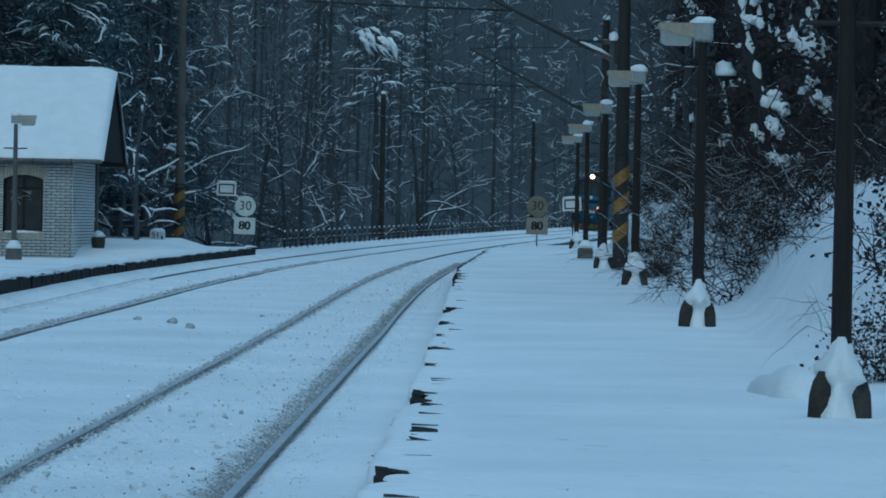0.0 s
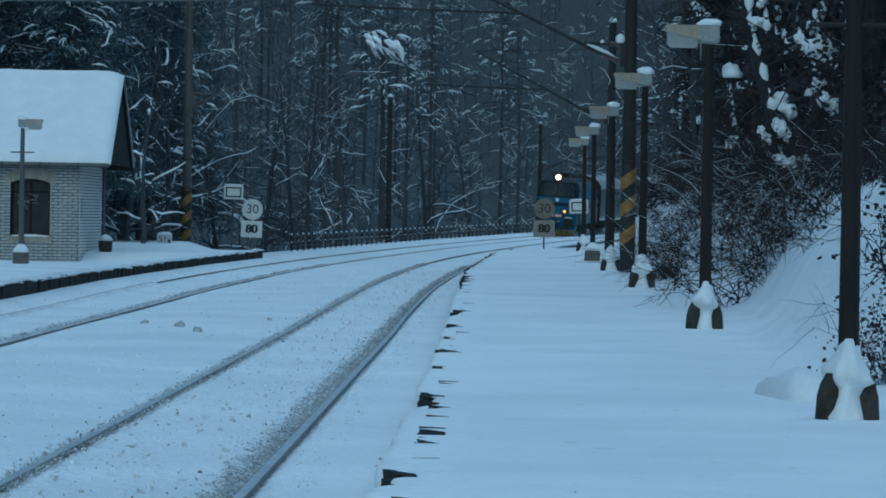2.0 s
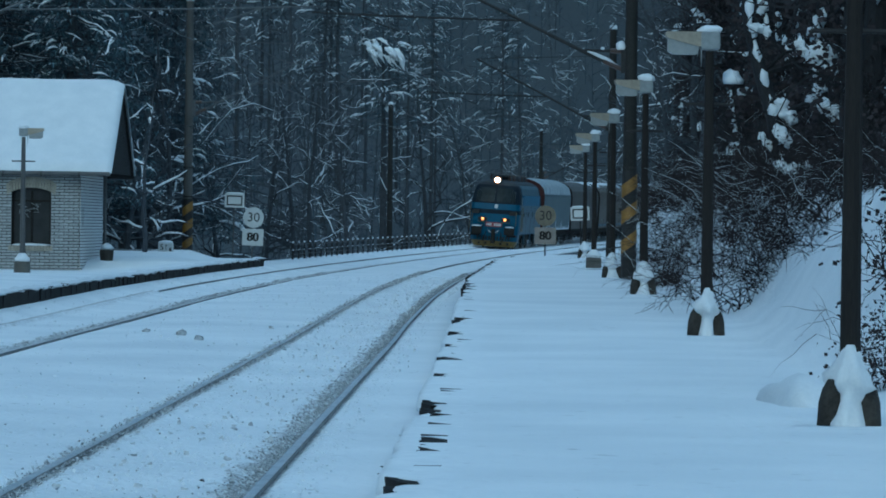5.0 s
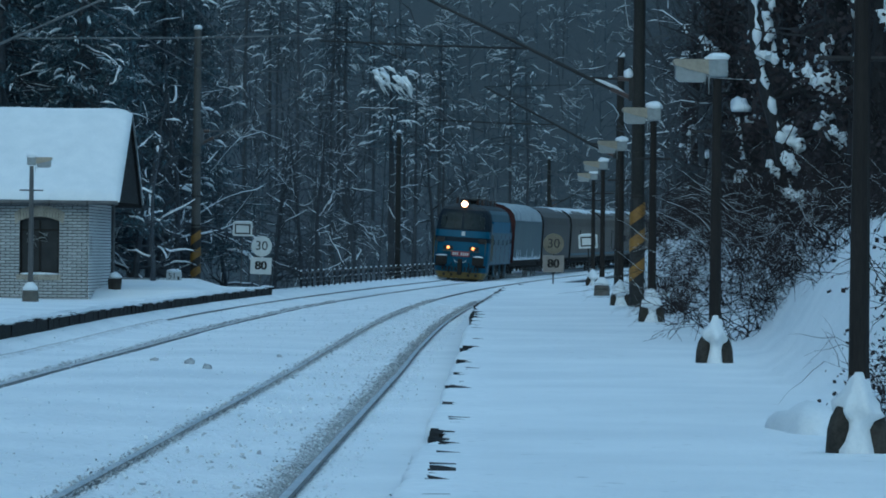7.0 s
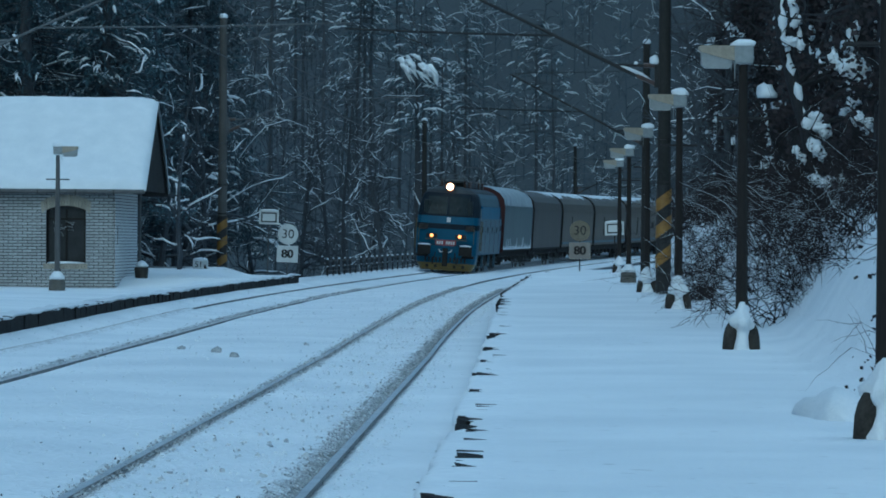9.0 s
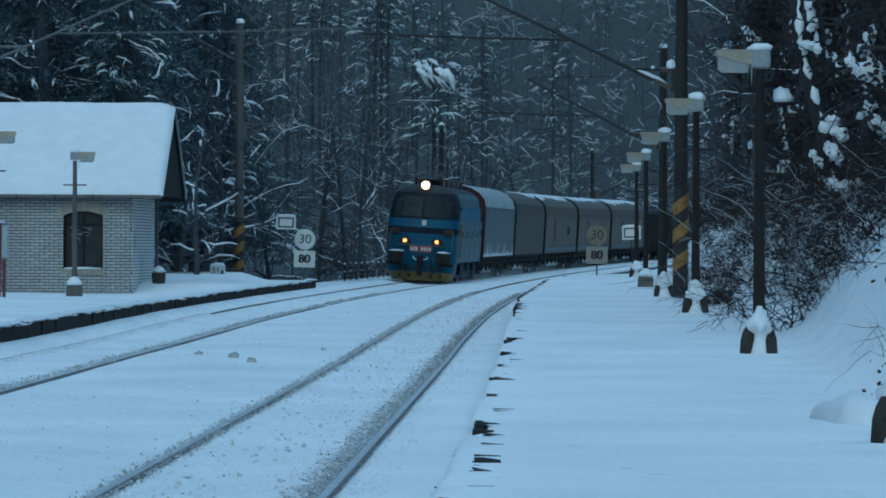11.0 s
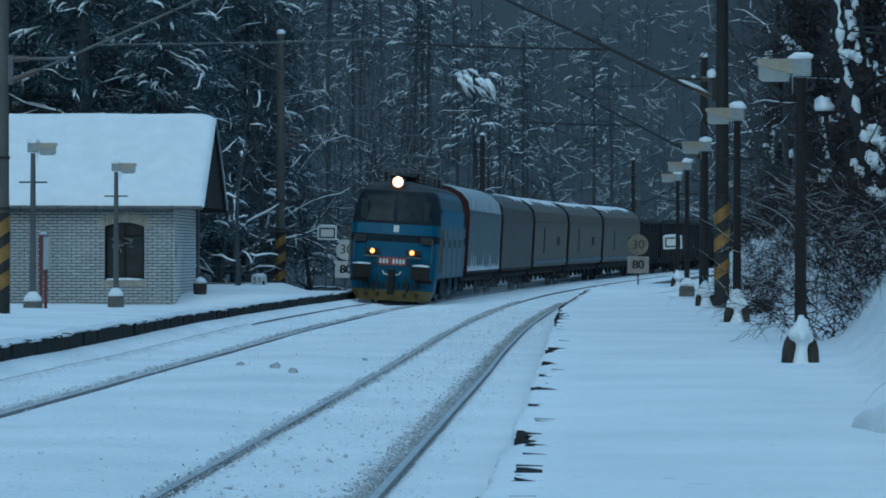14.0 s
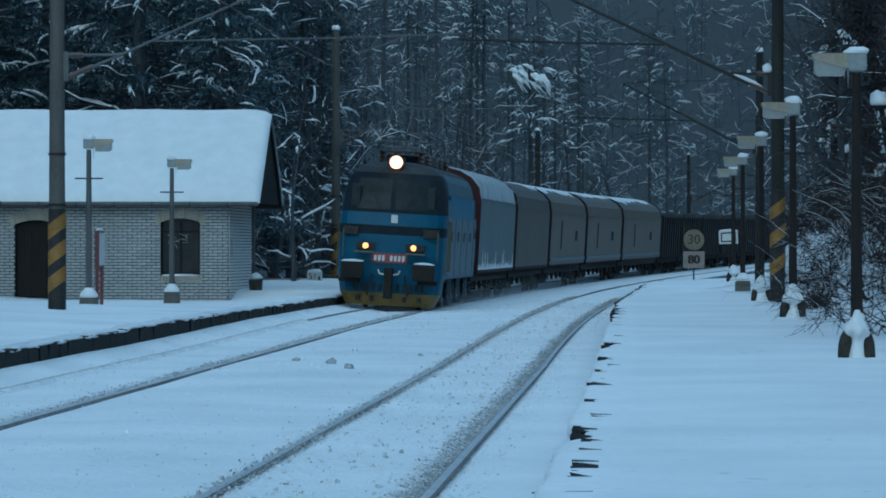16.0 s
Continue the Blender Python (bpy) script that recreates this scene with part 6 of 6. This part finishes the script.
TREE_SNOW = surface("tree_snow", (0.6, 0.63, 0.66), (0.82, 0.84, 0.86), 3, 20, 0.8, bump=0.3)
# bark of the far slopes: distance haze is put into its pale, bluish colour
HAZE_BARK = surface("hazed_bark", (0.02972, 0.04048, 0.0506), (0.07429, 0.0966, 0.1174), 5, 30, 0.95, bump=0.5, depth=0.02, stretch=(3, 3, 0.7), spread=0.3)
kinds = {
    "low": [tree_thing("bare_tree", "bare many-limbed tree with snow along its boughs", "tree", "trees of the wood", bare_tree(s, t, 0.1, n, 0.042, 0.42, cover=0.06), (BARK, BARK, TREE_SNOW), ("trunk", "crown", "bough_snow")) for s, t, n in ((11, 11, 15), (12, 9, 13), (13, 13, 15))],
    "tall": [tree_thing("bare_tree", "tall bare tree with snow-lined branches", "tree", "trees of the wood", bare_tree(s, t, 0.12, n, 0.026, 0.33, 0.05, 0.035, 0.5, 0.11), (BARK, BARK, TREE_SNOW), ("trunk", "crown", "bough_snow")) for s, t, n in ((21, 17, 16), (22, 20, 17), (23, 15, 15))],
    "far": [tree_thing("bare_tree", "snow-lined bare tree on the wooded slope", "tree", "trees of the slope", slope_tree(q, t, 0.42), (HAZE_BARK, HAZE_BARK, TREE_SNOW), ("trunk", "crown", "bough_snow")) for q, t in ((61, 9), (62, 11), (63, 7), (64, 10))],
    "dim": [tree_thing("bare_tree", "dark bare tree with a little snow on the wooded slope", "tree", "trees of the slope", slope_tree(q, t, 0.06, 17), (BARK, BARK, TREE_SNOW), ("trunk", "crown", "bough_snow")) for q, t in ((66, 13), (67, 15), (68, 11))],
    "pine": [tree_thing("pine_tree", "dark dense pine with fingers of snow on its boughs", "tree", "pines of the wood", pine(q, t, 0.16, n, 1.0, 64, 1.25, 0.2, 16), (BARK, NEEDLES, TREE_SNOW), ("trunk", "needles", "bough_snow")) for q, t, n in ((31, 15, 190), (32, 17, 210), (33, 14, 180))],
    "crown": [tree_thing("pine_tree", "tall pine with a snow-laden crown on the slope", "tree", "pines of the slope", pine(q, t, 0.55, n, 0.8, 24, 0.55, 0.42), (BARK, NEEDLES, TREE_SNOW), ("trunk", "needles", "bough_snow")) for q, t, n in ((36, 19, 70), (37, 21, 76), (38, 18, 64))],
    "laden": [tree_thing("pine_tree", "pine bowed under heavy clumps of snow", "tree", "pines of the wood", pine(35, 15, 0.62, 46), (BARK, NEEDLES, TREE_SNOW), ("trunk", "needles", "bough_snow"))],
    "snowy": [tree_thing("bare_tree", "crooked bare tree with thick snow along its boughs", "tree", "trees of the wood", bare_tree(q, t, 0.1, 13, 0.07, 0.42, 0.1, 0.1, 1.1, 0.1, (4, 3)), (BARK, BARK, TREE_SNOW), ("trunk", "crown", "bough_snow")) for q, t in ((16, 6.5), (17, 7.5))],
    "ivy": [tree_thing("ivy_tree", "ivy-wrapped tree with lumps of snow on the bank", "tree", "ivy trees on the bank", ivy_tree(s, t), (BANK_BARK, DEAD_LEAF, SNOW), ("trunk", "ivy", "bough_snow")) for s, t in ((41, 9), (42, 11), (43, 8))],
}
TWIG = surface("twigs", (0.008892, 0.00741, 0.008073), (0.02668, 0.02106, 0.02153), 6, 30, 0.9, bump=0.3, spread=0.3)
kinds["bush"] = [tree_thing("bush", "bare dark bush of arching stems in snow", "bush", "bushes on the bank", thicket(s, t, n, 0.9, lv), (TWIG, DEAD_LEAF, SNOW), ("stem_tangle", "leaves", "stem_snow")) for s, t, n, lv in ((51, 2.1, 11, 0), (52, 1.7, 10, 0), (53, 2.5, 11, 60), (54, 1.7, 12, 1500))]
used = set()


def plant(kind, k, u, d, scale, rng, sink=0.1):
    src = kinds[kind][k % len(kinds[kind])]
    at = Matrix.Translation(place(u, d, sink)) @ Matrix.Rotation(rng.random() * math.tau, 4, "Z")
    if src.name not in used:
        used.add(src.name)
        src.matrix_basis = at @ Matrix.Scale(scale, 4)
        return
    ob = copy_thing(src, at)
    ob.scale = (scale, scale, scale * rng.uniform(0.9, 1.1))


def in_view(u, d, pad=0.02):
    k = (near_mid(d) + u) / d
    return -0.11 - pad < k < 0.146 + pad


def woods():
    rng = random.Random(77)
    # behind the station house and the platform's end
    for u, d, kind, sc in ((-14.5, 141, "low", 0.9), (-12.2, 146, "low", 1.0), (-10.6, 152, "low", 0.8), (-16.5, 147, "tall", 0.9), (-19.5, 144, "tall", 1.0), (-22, 150, "pine", 0.9), (-25.0, 146, "pine", 1.0),
                           (-12.5, 160, "low", 1.0), (-10.4, 168, "low", 0.75), (-9.8, 180, "low", 0.7), (-13.5, 172, "tall", 0.9), (-10.2, 196, "low", 0.8), (-18.0, 158, "pine", 0.95), (-15.0, 185, "tall", 1.0),
                           (-11.2, 212, "low", 0.9), (-10.8, 226, "low", 0.8), (-13, 240, "tall", 0.9), (-11, 255, "low", 1.0), (-12, 275, "low", 1.0), (-11.5, 295, "tall", 0.9), (-28, 143, "low", 1.1), (-31, 150, "tall", 1.0)):
        plant(kind, rng.randint(0, 2), u, d, sc, rng)
    for k, d, sc in ((0.0211, 262, 0.98),):
        plant("laden", 0, k * d - near_mid(d), d, sc, rng)
    # one crown bowed under a great clump of snow
    src, crng = kinds["laden"][0], random.Random(5)
    back = src.matrix_basis.inverted()
    for k in range(26):
        run, fall = k % 5, crng.random()
        at = Vector((4.55 + 0.4 * run + 0.35 * fall + crng.gauss(0, 0.1), 261.2 + crng.gauss(0, 0.2), 13.15 - 0.16 * abs(run - 1.5) - 1.05 * fall + crng.gauss(0, 0.08)))
        r = crng.uniform(0.08, 0.17) * (1.15 - 0.4 * fall)
        w = Vector((crng.uniform(0.1, 0.34), crng.gauss(0, 0.1), -crng.uniform(0.1, 0.3)))
        bm = tubed([at - w, at - 0.4 * w + Vector((0, 0, 0.05)), at + 0.5 * w, at + 1.3 * w + Vector((0, 0, -0.1))], [0.35 * r, r, 0.85 * r, 0.2 * r], 7)
        for v in bm.verts:
            v.co = back @ (v.co + 0.06 * Vector(noise.noise_vector(v.co * 3.0)))
        part("snow_clump", bm, TREE_SNOW, src, smooth=True)
    # crooked trees under thick snow beside the house
    for k, (u, d, sc) in enumerate(((-9.9, 139.0, 0.85), (-11.2, 144.0, 1.0), (-10.9, 154.0, 0.8), (-13.0, 140.5, 0.95))):
        plant("snowy", k, u, d, sc, rng)
    # dense dark pines behind the station house
    for u, d, sc in ((-15.2, 141, 0.95), (-12.9, 142.5, 0.9), (-18.3, 143, 1.0), (-20.6, 141.5, 0.9), (-22.4, 147, 1.05), (-17, 152, 1.05), (-14.4, 155, 1.0), (-20, 157, 1.1), (-24.5, 153, 1.0), (-12.6, 164, 0.95), (-16, 168, 1.05), (-19, 174, 1.1), (-23, 166, 1.1), (-14, 183, 1.0), (-17.5, 192, 1.1)):
        plant("pine", rng.randint(0, 2), u, d, sc, rng)
    # pines with laden crowns further off
    for k in range(17):
        d = rng.uniform(300, 420)
        az = radians(rng.uniform(-1.2, 3.2))
        plant("crown", k, d * math.tan(az) - near_mid(d), d, rng.uniform(0.85, 1.1), rng)
    # the slopes: snowy trees in drifts, darker ones between
    made = tries = 0
    while made < 290 and tries < 9000:
        tries += 1
        d = rng.uniform(200, 420) if rng.random() < 0.42 else rng.uniform(420, 520)
        u = -rng.uniform(11.5, 130)
        if not in_view(u, d):
            continue
        z = height(u, d)
        if (z - 1.65) / d > 0.055:
            continue
        az = math.degrees(math.atan((near_mid(d) + u) / d))
        white = 0.25 + 0.6 * smooth(0.6, 1.6, az) + 0.9 * noise.noise((az * 1.3, z * 0.12, 3.0))
        plant("far" if rng.random() < white else "dim", rng.randint(0, 3), u, d, rng.uniform(0.75, 1.2), rng)
        made += 1
    # on the bank by the near platform
    made = tries = 0
    while made < 82 and tries < 6000:
        tries += 1
        d = 58 + 330 * rng.random() ** 1.4
        u = rng.uniform(7.6, 11) if rng.random() < 0.6 else rng.uniform(10, 34)
        if not in_view(u, d, 0.01):
            continue
        r = rng.random()
        kind = ("ivy" if r < 0.8 or d < 110 else "tall") if d < 150 else ("ivy" if r < 0.25 else ("tall" if r < 0.7 else "low"))
        plant(kind, rng.randint(0, 2), u, d, rng.uniform(0.8, 1.15), rng, 0.3)
        made += 1
    plant("bush", 3, 5.9, 38.2, 0.62, rng, 0.05)
    for _ in range(7):
        plant("bush", rng.randint(0, 2), rng.uniform(6.9, 7.8), rng.uniform(48, 58), rng.uniform(0.4, 0.65), rng, 0.05)
    plant("bush", 3, 6.35, 38.6, 0.75, rng, 0.05)
    plant("bush", 3, 6.65, 41.0, 0.9, rng, 0.05)
    plant("bush", 3, 7.4, 50.0, 0.9, rng, 0.05)
    brng = random.Random(8)
    for _ in range(20):
        plant("bush", brng.randint(0, 2), brng.uniform(6.3, 7.7), brng.uniform(58, 72), brng.uniform(0.5, 0.8), brng, 0.05)
    for _ in range(16):
        plant("bush", brng.randint(0, 2), brng.uniform(5.65, 6.5), brng.uniform(76, 104), brng.uniform(0.5, 0.85), brng, 0.05)
    for k in range(80):
        d = 42 + 1.2 * k + rng.uniform(-2, 2)
        if d < 58:
            continue
        if 66 < d < 98 and k % 2:
            plant("bush", rng.randint(0, 2), rng.uniform(6.2, 7.6), d + 0.5, rng.uniform(0.45, 0.8), rng, 0.05)
        if 60 < d < 90:
            plant("bush", rng.randint(0, 2), rng.uniform(6.5, 8.9), d + 0.9, rng.uniform(0.6, 0.95), rng, 0.05)
        plant("bush", rng.randint(0, 2), rng.uniform(5.9 if d < 95 else 6.6, 8.8) if d > 52 else rng.uniform(6.0, 7.6), d, rng.uniform(0.5, 1.0), rng, 0.05)



def brush():
    """Shrubs of arching twigs that fill the slopes between the trees, some lined with snow."""
    rng = random.Random(31)
    bare, white = ([], []), ([], [])
    made = 0
    while made < 900:
        d = 185 + 260 * rng.random() if rng.random() < 0.72 else rng.uniform(430, 560)
        u = -rng.uniform(11.5, 75) if d < 430 else rng.uniform(-90, 20)
        if not in_view(u, d, 0.0):
            continue
        made += 1
        root = place(u, d) + Vector((0, 0, 9.0 * rng.random() ** 2.2 if rng.random() < 0.6 else -0.1))
        snowy = max(0.0, 0.07 + 0.8 * noise.noise((u * 0.11, d * 0.035, 4.0)))
        lean = Vector((rng.gauss(0.1, 0.35), 0, 0))
        if d > 430:
            snowy *= 0.6
        for _ in range(rng.randint(7, 14) if d < 430 else rng.randint(16, 26)):
            a = rng.random() * math.tau
            out = rng.uniform(0.15, 1.1)
            way = (Vector((math.cos(a) * out, math.sin(a) * out * 0.5, 1.0)) + lean).normalized()
            verts, faces = white if rng.random() < snowy else bare
            step, p = rng.uniform(0.16, 0.5), root.copy()
            n0 = len(verts)
            for k in range(4):
                w = 0.0125 * min(d / 260, 1.1) * (1.0, 0.85, 0.6, 0.15)[k]
                side = way.cross(Vector((0, 1, 0.1))).normalized()
                verts += [p - side * w, p + side * w, p + Vector((0, w, 0))]
                p = p + way * step
                way = (way + Vector((math.cos(a) * 0.18 + rng.gauss(0, 0.14), rng.gauss(0, 0.1), rng.gauss(-0.12, 0.1)))).normalized()
            for k in range(3):
                o = n0 + 3 * k
                for x, y in ((0, 1), (1, 2), (2, 0)):
                    faces.append((o + x, o + y, o + 3 + y, o + 3 + x))
    for name, (verts, faces), mat, label in (("brushwood", bare, HAZE_BARK, "tangle of bare twigs on the wooded slopes, coloured pale for haze"), ("snowy_brushwood", white, TREE_SNOW, "snow-lined twigs in the thickets of the slopes")):
        me = bpy.data.meshes.new(name)
        me.from_pydata(verts, [], faces)
        me.materials.append(mat)
        tagged(new(name, me), label, "brushwood", kind="stuff")


def leaning_tree(d=72.0):
    """A stem leaning out of the bank, its upper side crusted with snow, and boughs bearing pillows of snow."""
    rng = random.Random(91)
    tree = thing("leaning_tree", "leaning ivy-grown tree crusted and pillowed with snow", "tree", group="ivy trees on the bank")
    foot = Vector((8.55, d, 1.0))
    stem = [foot, Vector((8.37, d, 2.9)), Vector((8.25, d, 3.6)), Vector((8.02, d, 4.35)), Vector((7.8, d, 5.2)), Vector((7.72, d, 6.2)), Vector((7.5, d, 8.2))]
    part("trunk", tubed(stem, [0.17, 0.15, 0.14, 0.13, 0.11, 0.09, 0.05], 9), BANK_BARK, tree, smooth=True)
    ivy = bmesh.new()
    line = []
    for a, b in zip(stem[1:], stem[2:]):
        line += [a.lerp(b, k / 9) + Vector((rng.gauss(0.02, 0.012), -0.11, 0)) for k in range(9)]
    part("snow_crust", tubed(line, [max(0.004, 0.042 + 0.1 * noise.noise((p.z * 5.5, 1.0, 0.0)) + rng.gauss(0, 0.02)) for p in line], 8), SNOW, tree, "snow stuck along the stem", True)
    for x, z, r in ((8.75, 4.85, 0.16), (9.04, 4.65, 0.15), (9.2, 4.5, 0.1), (9.16, 3.85, 0.19), (8.46, 3.75, 0.18), (8.35, 3.3, 0.15), (8.5, 2.75, 0.16), (8.85, 2.7, 0.14), (7.98, 5.15, 0.12), (8.1, 3.2, 0.09), (9.6, 4.7, 0.12), (9.65, 3.9, 0.1)):
        at = Vector((x, d - 0.3 + rng.uniform(-0.2, 0.2), z))
        root = min(stem, key=lambda p: abs(p.z - z + 0.3))
        part("bough", tubed([root, root.lerp(at, 0.55) + Vector((0, 0, 0.1)), at + Vector((0, 0, -0.05))], [0.05, 0.035, 0.015], 5), BANK_BARK, tree)
        pillow = bmesh.new()
        for k in range(5):
            o = Vector((r * (0.35 * k - 0.7) + rng.gauss(0, r * 0.2), rng.gauss(0, r * 0.2), -r * 0.22 * k + rng.gauss(0, r * 0.2)))
            one = lump_mesh(r * rng.uniform(0.45, 0.75), r * 0.5, r * rng.uniform(0.4, 0.75), rng.random() * 9, 0.8, 3, False)
            mp = {v: pillow.verts.new(v.co + at + o) for v in one.verts}
            for f in one.faces:
                pillow.faces.new([mp[v] for v in f.verts])
            one.free()
        part("snow_pillow", pillow, SNOW, tree, "pillow of snow on a bough", True)
        for _ in range(70):
            o = at + Vector((rng.gauss(0, 0.2), rng.gauss(0.1, 0.12), rng.gauss(-0.2, 0.18)))
            s = rng.uniform(0.02, 0.05)
            p = Vector((rng.gauss(0, 1), rng.gauss(0, 1), rng.gauss(0, 1))).normalized() * s
            q = p.orthogonal().normalized() * s
            ivy.faces.new([ivy.verts.new(v) for v in (o - p, o + q, o + p, o - q)])
    tagged(part("ivy", ivy, DEAD_LEAF, tree), kind="stuff")


woods()
brush()
leaning_tree()
motions()
